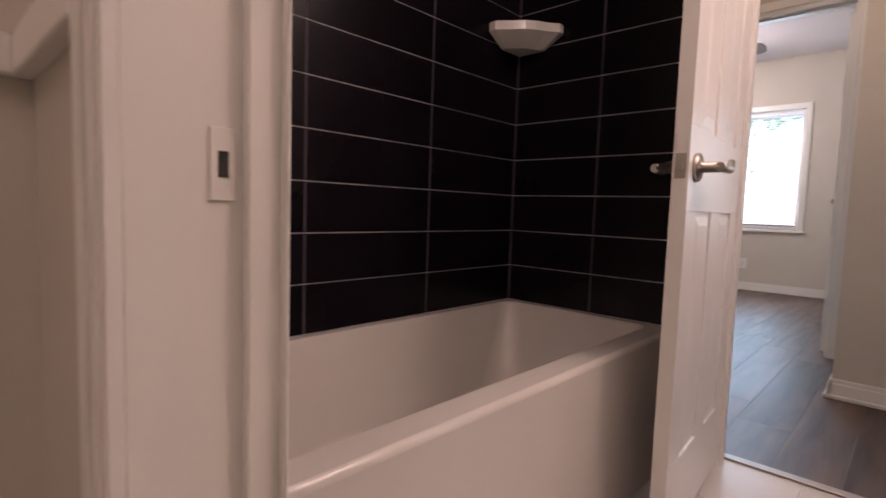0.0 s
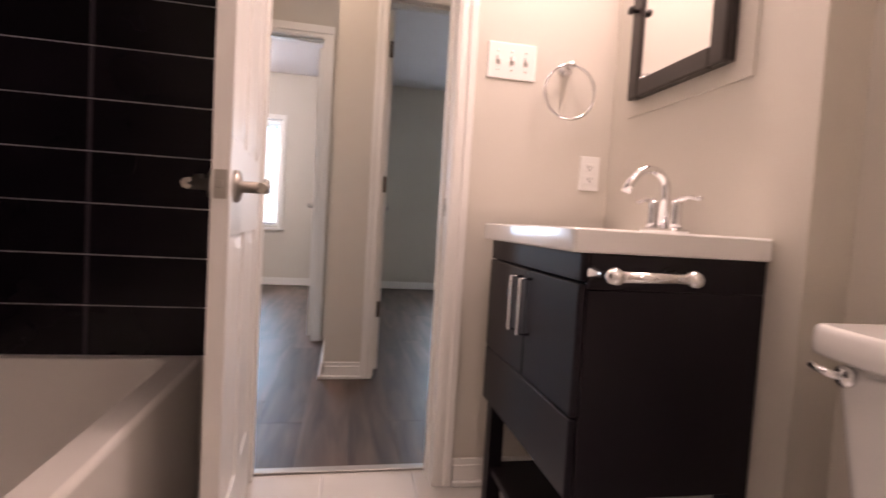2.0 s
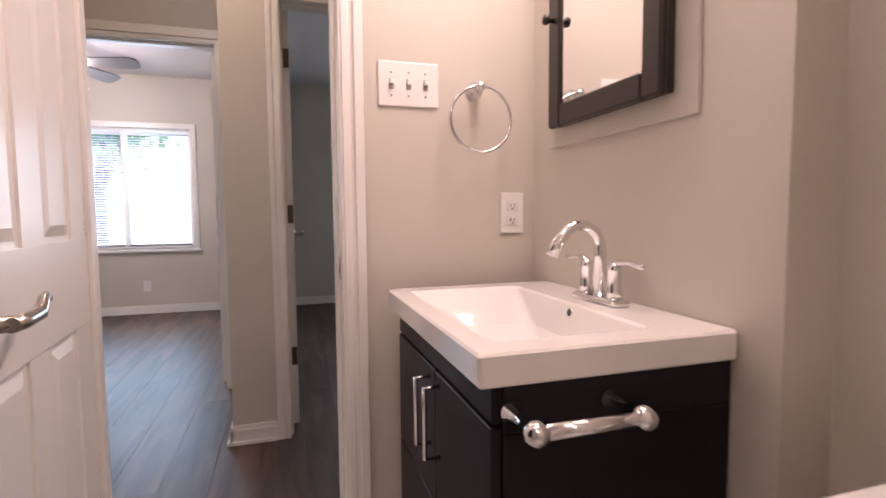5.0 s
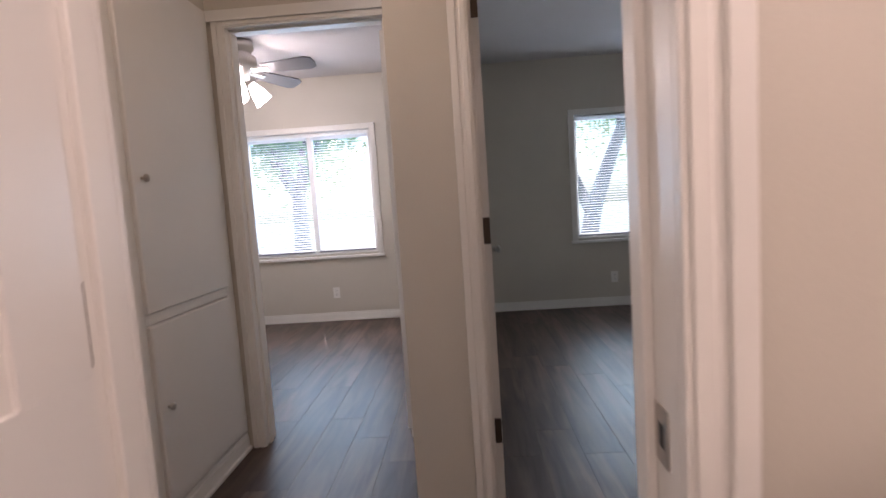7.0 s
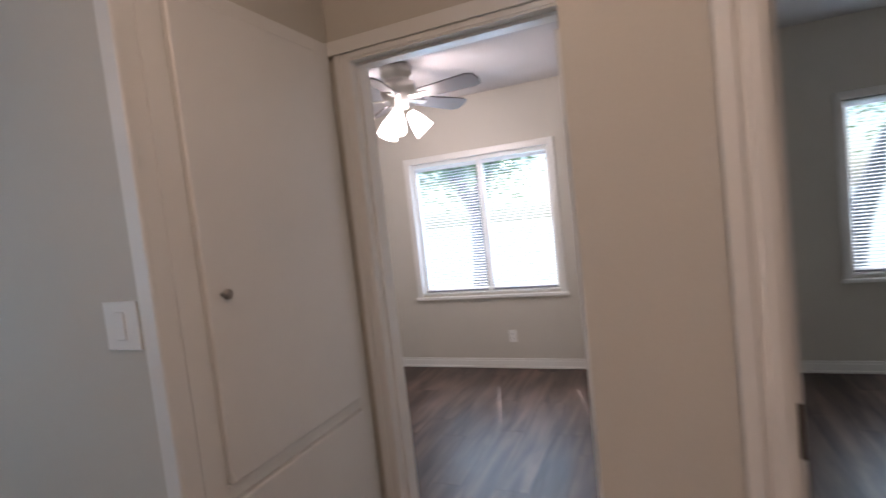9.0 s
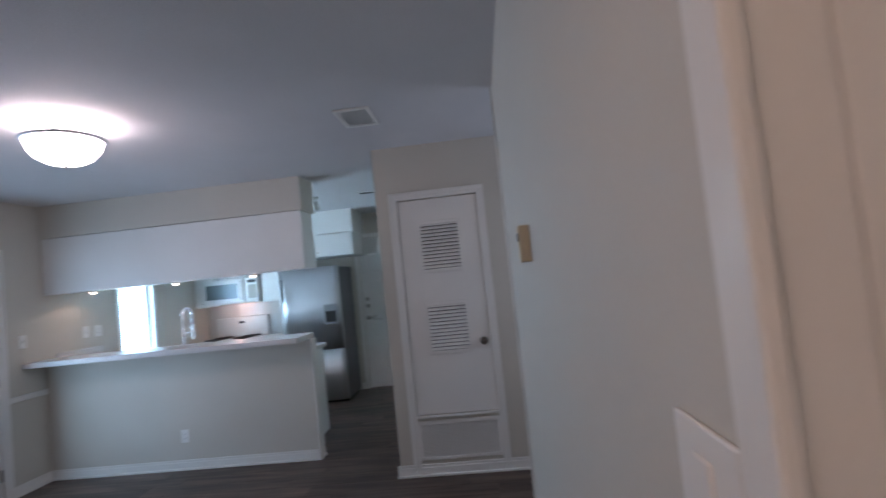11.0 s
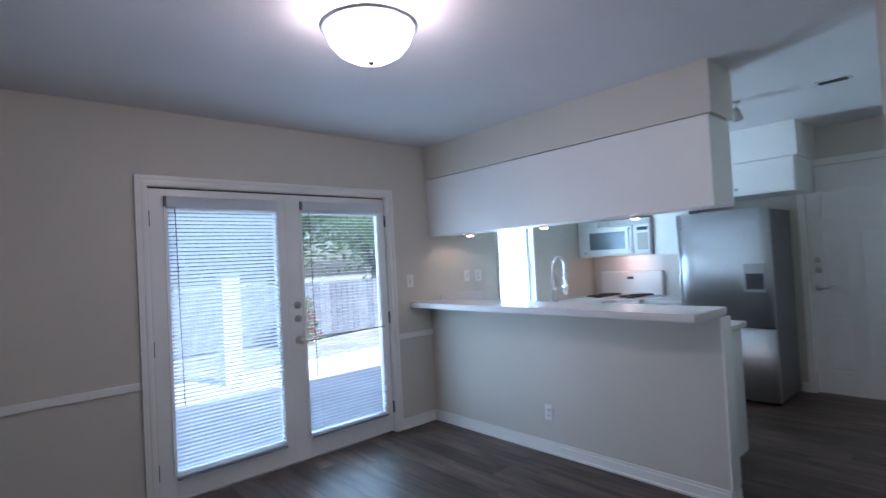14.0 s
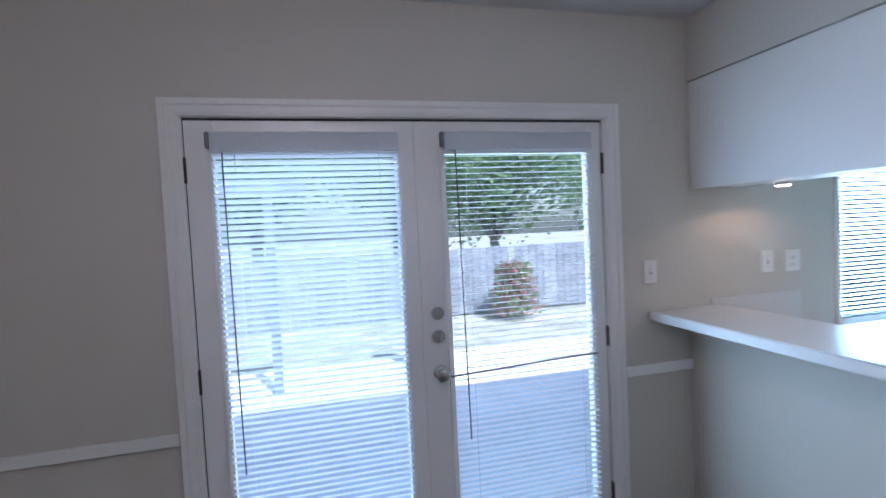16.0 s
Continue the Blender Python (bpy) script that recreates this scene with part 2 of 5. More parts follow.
def turned(bm, profile, m, sides=24, caps=True):
    """A turned shape: profile of (radius, height), its axis along z of m."""
    rings = []
    for r, h in profile:
        rings.append([bm.verts.new(m @ Vector((max(r, 1e-4) * math.cos(2 * math.pi * k / sides), max(r, 1e-4) * math.sin(2 * math.pi * k / sides), h))) for k in range(sides)])
    for a, b in zip(rings, rings[1:]):
        for k in range(sides):
            f = bm.faces.new((a[k], a[(k + 1) % sides], b[(k + 1) % sides], b[k]))
            f.smooth = True
    if caps:
        bm.faces.new(rings[0][::-1]), bm.faces.new(rings[-1])
    return bm


def boxes(name, rows, material, parent=None, label="", bevel=0.0, kind=""):
    bm = bmesh.new()
    for r in rows:
        box(bm, *r, bevel=bevel)
    return part(name, bm, material, parent, label, kind=kind)


def empty(name, label, category, group="", at=(0, 0, 0)):
    ob = new(name)
    ob.location = at
    ob.empty_display_size = 0.1
    return tagged(ob, label=label, category=category, group=group)


def structure(ob, label, category="wall"):
    return tagged(ob, label=label, category=category, kind="structure")


def wall(name, axis, a0, a1, c0, c1, openings=(), z1=None, label="greige painted interior wall"):
    """A wall along axis from a0 to a1, its faces at c0 and c1; openings: (from, to, bottom, top)."""
    top = z1 or H
    rows, at = [], a0
    for o0, o1, b, t in sorted(openings):
        rows.append((at, o0, 0, top))
        if b > 0:
            rows.append((o0, o1, 0, b))
        if t < top:
            rows.append((o0, o1, t, top))
        at = o1
    rows.append((at, a1, 0, top))
    out = [(p, q, c0, c1, b, t) if axis == "x" else (c0, c1, p, q, b, t) for p, q, b, t in rows if q - p > 1e-4]
    return structure(boxes(name, out, WALL), label)


H = 2.543
T = 0.12

# ---------------------------------------------------------------- large structure
wall("wall_bath_north", "x", -1.235, 1.20, 2.05, 2.165, [(-0.195, 0.427, 0, 2.05)])
wall("wall_bath_east", "y", -1.10, 1.27, 1.065, 1.20)
wall("wall_bath_vanity", "y", 1.27, 2.05, 0.96, 1.20, label="greige wall bay behind the vanity")
wall("wall_hall_east", "y", 2.165, 3.175, 1.30, 1.42)
wall("wall_hall_south_end", "x", 1.20, 1.42, 2.05, 2.165)
wall("wall_tub_back", "y", -1.10, 2.05, -1.05, -0.95)
wall("wall_dining_east", "y", -1.10, 2.05, -1.235, -1.115)
wall("wall_bath_partition", "x", -0.95, 1.065, 0.405, 0.517, [(-0.168, 0.53, 0, 2.05)])
wall("wall_bath_partition_return", "x", 0.532, 1.065, 0.517, 0.598)
wall("wall_nook_west", "y", -1.10, 0.405, -0.60, -0.48)
wall("wall_south", "x", -8.05, 1.20, -1.26, -1.11, [(-6.64, -6.03, 0.89, 1.86), (-4.61, -2.735, 0, 2.064)])
wall("wall_hall_north_stub", "x", 0.01, 1.42, 3.185, 3.305, [(0.25, 0.985, 0, 2.05)])
wall("wall_between_bedrooms", "y", 3.305, 6.85, 0.01, 0.13)
wall("wall_bedroom_closet", "y", 3.305, 3.95, 1.01, 1.13)
wall("wall_bedroom_closet_front", "x", 1.13, 3.42, 3.83, 3.95)
wall("wall_bedroom_door", "x", -0.945, 0.01, 4.02, 4.14, [(-0.87, -0.085, 0, 2.075)])
wall("wall_linen", "y", 3.295, 4.14, -1.065, -0.945)
wall("wall_hall_west", "x", -3.46, -0.945, 3.175, 3.295)
wall("wall_bedroom_south", "x", -3.34, -1.065, 4.14, 4.26)
wall("wall_bedroom_west", "y", 3.295, 6.85, -3.46, -3.34)
wall("wall_north", "x", -3.46, 3.42, 6.85, 7.0, [(-2.06, -0.70, 0.715, 2.00), (1.365, 2.60, 0.715, 1.965)])
wall("wall_bedroom_east", "y", 3.95, 6.85, 3.30, 3.42)
wall("wall_living_north", "x", -4.50, -3.46, 4.6, 4.72)
wall("wall_furnace_closet", "y", 2.24, 4.72, -4.62, -4.50, [(2.402, 3.026, 0.450, 2.115)])
wall("wall_furnace_closet_back", "y", 2.36, 3.6, -5.3, -5.2)
wall("wall_kitchen_north", "x", -8.02, -4.62, 2.24, 2.36)
wall("wall_kitchen_west", "y", -1.11, 2.24, -8.02, -7.90, [(1.235, 1.945, 0, 2.18)])
structure(boxes("wall_peninsula", [(-5.18, -5.06, -1.11, 1.42, 0, 1.06)], WALL), "greige painted knee wall under the bar top")
structure(boxes("bulkhead_dining", [(-5.43, -5.066, -1.11, 1.441, 2.235, H)], WALL), "greige bulkhead above the hanging cabinets", "bulkhead")
structure(boxes("bulkhead_kitchen", [(-7.90, -7.26, 0.29, 1.345, 2.235, H), (-7.90, -7.60, -1.11, 0.29, 2.14, H)], CABW), "white bulkhead above the kitchen wall cabinets", "bulkhead")
structure(boxes("ceiling", [(-8.02, 3.42, -1.26, 7.0, H, H + 0.15)], CEIL), "off-white textured ceiling", "ceiling")
# tiled end of the tub alcove stands out from the painted wall
structure(boxes("wall_tub_end", [(-0.95, -0.26, 1.97, 2.05, 0, 2.2)], WALL), "furred wall behind the tub tiles")
structure(boxes("ground", [(-70, 70, -70, 70, -0.25, -0.12)], EARTH), "dry lawn and bare earth", "ground")
structure(boxes("patio", [(-9.5, 1.0, -5.2, -1.26, -0.12, -0.04)], CONCRETE), "pale concrete patio slab", "patio")

# ---------------------------------------------------------------- trim


def casing(name, axis, o0, o1, face, sign, top=2.05, width=0.062, left=True, right=True, bottom=0.0):
    """Moulded flat casing round an opening on one face of a wall, mitred into a stepped profile."""
    bm = bmesh.new()
    for w0, w1, d in ((0.0, width, 0.012), (width * 0.12, width * 0.42, 0.016), (width * 0.62, width, 0.019)):
        c0, c1 = sorted((face, face + sign * d))
        for a0, a1, b, t in ((o0 - w1, o0 - w0, bottom, top + w1), (o1 + w0, o1 + w1, bottom, top + w1), (o0 - w0, o1 + w0, top + w0, top + w1)):
            if (a1 <= o0 and not left) or (a0 >= o1 and not right):
                continue
            box(bm, *((a0, a1, c0, c1) if axis == "x" else (c0, c1, a0, a1)), b, t, bevel=0.0015)
    return structure(part(name, bm, TRIM), "white painted moulded door casing", "trim")


def jambs(name, axis, o0, o1, c0, c1, top=2.05, stop=None, sill=None):
    """Lining of an opening: two sides, head, and a stop bead."""
    t = 0.018
    rows = [(o0, o0 + t, c0, c1, sill or 0, top), (o1 - t, o1, c0, c1, sill or 0, top), (o0 + t, o1 - t, c0, c1, top - t, top)]
    if stop:
        rows += [(o0 + t, o0 + t + 0.011, *stop, sill or 0, top - t), (o1 - t - 0.011, o1 - t, *stop, sill or 0, top - t), (o0 + t, o1 - t, *stop, top - t - 0.011, top - t)]
    if axis == "y":
        rows = [(r[2], r[3], r[0], r[1], r[4], r[5]) for r in rows]
    return structure(boxes(name, rows, TRIM, bevel=0.0015), "white painted door lining", "trim")


casing("trim_bath_door", "x", -0.177, 0.409, 2.05, -1, top=2.032)
casing("trim_bath_door_hall", "x", -0.177, 0.409, 2.165, 1, top=2.032)
jambs("jamb_bath_door", "x", -0.195, 0.427, 2.049, 2.166, stop=(2.11, 2.145))
structure(boxes("trim_south_door", [(-0.150, -0.130, 0.517, 0.521, 0.0, 2.08), (0.512, 0.532, 0.517, 0.600, 0.0, 2.08)], TRIM, bevel=0.0015), "white painted door edge boards", "trim")
casing("trim_south_door_nook", "x", -0.150, 0.512, 0.405, -1, top=2.032, width=0.045)
jambs("jamb_south_door", "x", -0.168, 0.53, 0.404, 0.518, stop=(0.489, 0.518))
casing("trim_front_bedroom_door", "x", -0.852, -0.103, 4.02, -1, top=2.057)
jambs("jamb_front_bedroom_door", "x", -0.87, -0.085, 4.019, 4.141, top=2.075, stop=(4.05, 4.085))
structure(boxes("trim_door_head", [(-0.945, -0.035, 3.994, 4.001, 2.085, 2.135)], TRIM, bevel=0.001), "white head board over the bedroom door", "trim")
casing("trim_second_bedroom_door", "x", 0.268, 0.967, 3.185, -1, top=2.032)
jambs("jamb_second_bedroom_door", "x", 0.25, 0.985, 3.184, 3.306, stop=(3.215, 3.25))
casing("trim_french_door", "x", -4.602, -2.743, -1.11, 1, top=2.050, width=0.066)
jambs("jamb_french_door", "x", -4.61, -2.735, -1.261, -1.109, top=2.064)
casing("trim_furnace_closet", "y", 2.402, 3.026, -4.50, 1, top=2.115, width=0.06)
casing("trim_kitchen_door", "y", 1.235, 1.945, -7.90, 1, top=2.18, width=0.06)


def baseboard(name, rows):
    """rows: axis, from, to, face, side"""
    bm = bmesh.new()
    for axis, a0, a1, face, sign in rows:
        for h, d in ((0.070, 0.014), (0.090, 0.009), (0.018, 0.026)):
            c0, c1 = sorted((face, face + sign * d))
            box(bm, *((a0, a1, c0, c1) if axis == "x" else (c0, c1, a0, a1)), 0.001, h, bevel=0.002)
    return structure(part(name, bm, TRIM), "white painted baseboard with quarter-round shoe", "baseboard")


baseboard("baseboard_bath", [("x", 0.475, 0.96, 2.05, -1), ("y", 1.27, 2.05, 0.96, -1), ("y", 0.60, 1.27, 1.065, -1)])
baseboard("baseboard_hall", [("x", 0.0, 0.205, 3.185, -1), ("y", 3.16, 4.0, 0.01, -1), ("x", -3.47, -0.955, 3.175, -1), ("y", 3.30, 4.0, -0.945, 1), ("x", -1.235, -0.24, 2.165, 1), ("x", 0.475, 1.3, 2.165, 1), ("x", 1.03, 1.3, 3.185, -1)])
baseboard("baseboard_front_bedroom", [("x", -3.34, 0.01, 6.85, -1), ("y", 4.16, 6.85, 0.01, -1), ("y", 4.26, 6.85, -3.34, 1)])
baseboard("baseboard_second_bedroom", [("x", 0.13, 3.3, 6.85, -1), ("y", 3.32, 6.85, 0.13, 1), ("x", 1.13, 3.3, 3.95, 1), ("y", 3.32, 3.95, 1.01, -1)])
baseboard("baseboard_dining", [("x", -5.06, -4.672, -1.11, 1), ("x", -2.673, -1.235, -1.11, 1), ("y", -1.11, 2.165, -1.235, -1), ("y", -1.11, 1.446, -5.06, 1), ("x", -5.18, -5.035, 1.42, 1), ("y", 2.22, 2.357, -4.50, 1), ("y", 2.357, 4.6, -4.50, 1), ("x", -5.6, -4.48, 2.24, -1)])
baseboard("baseboard_kitchen", [("y", 1.12, 1.175, -7.90, 1)])
structure(boxes("chair_rail", [(-5.06, -4.672, -1.11, -1.092, 0.79, 0.84), (-2.673, -1.253, -1.11, -1.092, 0.765, 0.815), (-1.253, -1.235, -1.11, 2.165, 0.765, 0.815)], TRIM, bevel=0.004), "white painted chair rail", "trim")
structure(boxes("corner_trim_peninsula", [(-5.185, -5.052, 1.4205, 1.432, 0.092, 1.06)], TRIM, bevel=0.002), "white board on the end of the knee wall", "trim")
structure(boxes("corner_trim_hall", [(-3.475, -3.46, 3.163, 3.295, 0.092, H)], TRIM, bevel=0.002), "white trim on the end of the hall wall", "trim")
structure(boxes("corner_trim_linen", [(-0.955, -0.905, 3.160, 3.1745, 0.0, H), (-0.944, -0.925, 3.175, 3.235, 0.0, H)], TRIM, bevel=0.003), "white corner board beside the linen cupboard", "trim")
structure(boxes("threshold", [(-0.177, 0.409, 2.155, 2.19, 0.0, 0.007)], mat("pale_metal_threshold", (0.45, 0.42, 0.38), 0.4, metal=0.6), bevel=0.002), "narrow pale threshold strip", "threshold")
structure(boxes("nook_ledge", [(-0.48, -0.197, 0.385, 0.405, 0.930, 0.972), (-0.48, -0.46, -1.0, 0.385, 0.930, 0.972)], TRIM, bevel=0.002), "white cleat board along the wall", "trim")

# ---------------------------------------------------------------- doors


def panel_door(name, width, height, label, panels, lever_side=1, lever=True, knob_z=0.93, thick=0.035, steel=NICKEL, hinges=True, knuckle=0.004):
    """A moulded panel door. Its hinge edge is on the z axis, the leaf runs along +x, the faces at y=0 and y=-thick."""
    root = empty(name, label, "door")
    cols = 2
    m = 0.11 if width > 0.65 else 0.095
    mid = 0.10
    pw = (width - 2 * m - mid) / 2
    xs = [(m, m + pw), (m + pw + mid, width - m)]
    bm = bmesh.new()
    core = 0.012
    box(bm, 0.001, width, -thick + 0.006, -0.006, 0.0, height)
    for y0, y1 in ((-0.0065, 0.0), (-thick, -thick + 0.0065)):
        zs = [0.0]
        for a, b in panels:
            zs += [a, b]
        zs.append(height)
        for k in range(0, len(zs), 2):
            box(bm, 0, width, y0, y1, zs[k], zs[k + 1], bevel=0.001)
        for a, b in panels:
            for c0, c1 in ((0, m), (m + pw, m + pw + mid), (width - m, width)):
                box(bm, c0, c1, y0, y1, a, b)
    part("leaf", bm, DOORW, root)
    for x0, x1 in xs:
        for a, b in panels:
            bm = bmesh.new()
            for s, y in ((1, -0.006), (-1, -thick + 0.006)):
                o = [bm.verts.new((x, y - s * 0.003, z)) for x, z in ((x0, a), (x1, a), (x1, b), (x0, b))]
                q = 0.012
                i1 = [bm.verts.new((x, y, z)) for x, z in ((x0 + q, a + q), (x1 - q, a + q), (x1 - q, b - q), (x0 + q, b - q))]
                q = 0.034
                i2 = [bm.verts.new((x, y + s * 0.0055, z)) for x, z in ((x0 + q, a + q), (x1 - q, a + q), (x1 - q, b - q), (x0 + q, b - q))]
                for r0, r1 in ((o, i1), (i1, i2)):
                    for k in range(4):
                        bm.faces.new((r0[k], r0[(k + 1) % 4], r1[(k + 1) % 4], r1[k]))
                bm.faces.new(i2)
            bmesh.ops.recalc_face_normals(bm, faces=bm.faces[:])
            part("panel", bm, DOORW, root)
    if lever:
        hx = width - 0.06
        for s, y in ((1, 0.0), (-1, -thick)):
            bm = bmesh.new()
            turned(bm, [(0.033, 0), (0.033, 0.007), (0.027, 0.012), (0.012, 0.015), (0.012, 0.050), (0.0, 0.051)], Matrix.Translation((hx, y, knob_z)) @ Matrix.Rotation(radians(-90 * s), 4, "X"), 24)
            tube(bm, [(hx + 0.012, y + s * 0.052, knob_z), (hx - 0.02, y + s * 0.056, knob_z), (hx - 0.075, y + s * 0.056, knob_z + 0.001), (hx - 0.090, y + s * 0.055, knob_z + 0.010), (hx - 0.100, y + s * 0.054, knob_z + 0.019), (hx - 0.122, y + s * 0.051, knob_z + 0.021), (hx - 0.132, y + s * 0.050, knob_z + 0.015)], [0.011, 0.0115, 0.0105, 0.009, 0.008, 0.0075, 0.006], 10)
            part("lever_handle", bm, steel, root, "brushed nickel lever handle")
        bm = bmesh.new()
        box(bm, width - 0.0005, width + 0.0015, -thick / 2 - 0.012, -thick / 2 + 0.012, knob_z - 0.028, knob_z + 0.028, bevel=0.0005)
        box(bm, width, width + 0.010, -thick / 2 - 0.006, -thick / 2 + 0.006, knob_z - 0.008, knob_z + 0.008, bevel=0.001)
        part("latch_plate", bm, steel, root, "brushed nickel latch plate")
    if hinges:
        for z in (0.345, 1.053, 1.80):
            bm = bmesh.new()
            box(bm, -0.002, 0.0, -0.034, 0.0, z - 0.045, z + 0.045)
            tube(bm, [(-0.004, knuckle, z - 0.045), (-0.004, knuckle, z + 0.045)], 0.006, 8)
            part("hinge", bm, BRONZE, root, "dark bronze butt hinge")
    return root


SIX = [(0.20, 0.72), (1.02, 1.56), (1.66, 1.90)]
d = panel_door("door_bath", 0.605, 2.015, "white six-panel bathroom door standing open beside the tub", [(0.20, 0.805), (1.0, 1.60), (1.70, 1.91)], knuckle=-0.04, knob_z=0.905)
d.matrix_basis = pose(-0.175, 2.095, 0.012, 0, 0, -86)
d = panel_door("door_bedroom", 0.70, 2.015, "white panel bedroom door standing open into the room", SIX, hinges=False)
d.matrix_basis = pose(-0.140, 4.125, 0.012, 0, 0, 91)
d = panel_door("door_bedroom", 0.675, 2.015, "white panel bedroom door standing open against the partition", SIX)
d.matrix_basis = pose(0.272, 3.318, 0.012, 0, 0, 90)
d = panel_door("door_kitchen", 0.70, 2.17, "white six-panel exterior door with nickel locks in the kitchen", [(0.22, 0.74), (0.95, 1.56), (1.66, 1.95)], knob_z=1.01, thick=0.04)
d.matrix_basis = pose(-7.93, 1.940, 0.005, 0, 0, -90)
for z in (1.18, 1.28):
    bm = bmesh.new()
    turned(bm, [(0.030, 0), (0.028, 0.012), (0.018, 0.016), (0.0, 0.017)], Matrix.Translation((0.635, 0.0, z)) @ Matrix.Rotation(radians(-90), 4, "X"), 20)
    part("deadbolt", bm, NICKEL, d, "brushed nickel deadbolt")

# ---------------------------------------------------------------- french doors with blinds


def blind(name, width, z0, z1, label, pitch=0.0255, tilt=35, wand=0.0, depth=0.024, rail=0.03):
    """A venetian blind hanging in the plane y=0, x from 0 to width."""
    root = empty(name, label, "blind")
    bm = bmesh.new()
    box(bm, 0, width, -0.016, 0.012, z1 - rail, z1, bevel=0.002)
    part("headrail", bm, BLIND, root)
    if rail > 0.05:
        boxes("end_bracket", [(width + 0.001, width + 0.017, -0.014, 0.010, z1 - 0.065, z1)], RAILDARK, root, "dark grey end bracket", bevel=0.004)
    bm = bmesh.new()
    z, c, s = z0 + 0.03, math.cos(radians(tilt)) * depth / 2, math.sin(radians(tilt)) * depth / 2
    while z < z1 - rail - 0.005:
        v = [bm.verts.new(p) for p in ((0.004, -c, z - s), (width - 0.004, -c, z - s), (width - 0.004, 0, z + 0.0025), (0.004, 0, z + 0.0025), (width - 0.004, c, z + s), (0.004, c, z + s))]
        bm.faces.new(v[:4]), bm.faces.new((v[3], v[2], v[4], v[5]))
        z += pitch
    part("slats", bm, BLIND, root, "thin white vinyl slats", kind="stuff")
    bm = bmesh.new()
    box(bm, 0, width, -0.011, 0.011, z0 + 0.002, z0 + 0.016, bevel=0.003)
    part("bottom_rail", bm, RAILDARK, root)
    for x in (0.09, width - 0.09):
        bm = bmesh.new()
        tube(bm, [(x, 0.013, z0 + 0.01), (x, 0.013, z1 - 0.03)], 0.0008, 5)
        part("ladder_cord", bm, BLIND, root)
    if wand:
        bm = bmesh.new()
        x = width - 0.045
        tube(bm, [(x, 0.016, z1 - rail), (x, 0.022, z1 - rail - 0.07), (x - 0.012, 0.024, 0.62)], 0.003, 6)
        part("tilt_wand", bm, CORD, root, "thin dark tilt wand")
    return root


def french_leaf(name, x0, x1, glass_x0, glass_x1, label, handle=None):
    root = empty(name, label, "door")
    y0, y1, zb, zt = -1.172, -1.128, 0.015, 2.036
    gz0, gz1 = 0.19, 1.895
    for nm, r in (("stile", (x0, glass_x0, zb, zt)), ("stile", (glass_x1, x1, zb, zt)), ("rail", (glass_x0, glass_x1, zb, gz0)), ("rail", (glass_x0, glass_x1, gz1, zt))):
        boxes(nm, [(r[0], r[1], y0, y1, r[2], r[3])], DOORW, root, bevel=0.002)
    boxes("glazing_bead", [(glass_x0 - 0.02, glass_x0 + 0.004, y1, y1 + 0.008, gz0 - 0.02, gz1 + 0.02), (glass_x1 - 0.004, glass_x1 + 0.02, y1, y1 + 0.008, gz0 - 0.02, gz1 + 0.02),
                           (glass_x0, glass_x1, y1, y1 + 0.008, gz0 - 0.02, gz0 + 0.004), (glass_x0, glass_x1, y1, y1 + 0.008, gz1 - 0.004, gz1 + 0.02)], DOORW, root, bevel=0.002)
    p = boxes("pane", [(glass_x0, glass_x1, -1.153, -1.149, gz0, gz1)], PANE, root, "glass pane with a cyan daylight tint")
    p.visible_shadow = False
    return root


left_leaf = french_leaf("door_french", -3.670, -2.757, -3.590, -2.862, "white glazed french door leaf behind a lowered blind")
right_leaf = french_leaf("door_french", -4.588, -3.671, -4.510, -3.803, "white glazed french door leaf with a round knob and two deadbolts")
HX = -3.742
for z, nm in ((0.923, "handle"), (1.085, "deadbolt"), (1.189, "deadbolt")):
    bm = bmesh.new()
    turned(bm, [(0.031, 0), (0.031, 0.006), (0.025, 0.012), (0.012, 0.016), (0.010, 0.045), (0.0, 0.046)] if nm == "handle" else [(0.029, 0), (0.028, 0.012), (0.016, 0.018), (0.014, 0.024), (0, 0.025)],
           Matrix.Translation((HX, -1.128, z)) @ Matrix.Rotation(radians(-90), 4, "X"), 24)
    if nm == "handle":
        turned(bm, [(0.010, 0.036), (0.022, 0.040), (0.029, 0.050), (0.029, 0.060), (0.022, 0.070), (0.0, 0.073)], Matrix.Translation((HX, -1.128, z)) @ Matrix.Rotation(radians(-90), 4, "X"), 24)
    else:
        box(bm, HX - 0.005, HX + 0.005, -1.11, -1.093, z - 0.015, z + 0.015, bevel=0.002)
    part(nm, bm, NICKEL, right_leaf, "brushed nickel " + nm)
for leaf, x in ((left_leaf, -2.749), (right_leaf, -4.596)):
    for z in (0.22, 1.0, 1.84):
        bm = bmesh.new()
        tube(bm, [(x, -1.116, z - 0.05), (x, -1.116, z + 0.05)], 0.007, 8)
        box(bm, x - 0.012, x + 0.012, -1.127, -1.123, z - 0.05, z + 0.05)
        part("hinge", bm, BRONZE, leaf, "dark bronze butt hinge")
# Added dark strips: they block leaking daylight and paint the shade of the gaps.
structure(boxes("leaf_gap_strips", [(-2.7568, -2.7532, -1.165, -1.134, 0.02, 2.046), (-4.5918, -4.5882, -1.165, -1.134, 0.02, 2.046), (-4.5882, -2.7568, -1.165, -1.134, 2.0365, 2.0458)], DARKSLOT), "dark strips standing for the shaded gaps round the french doors", "trim")
b = blind("blind_french_door", 0.745, 0.150, 1.985, "white venetian blind on the closed french door, slats half open", rail=0.08, tilt=46, wand=0.05)
b.location = (-3.600, -1.097, 0)
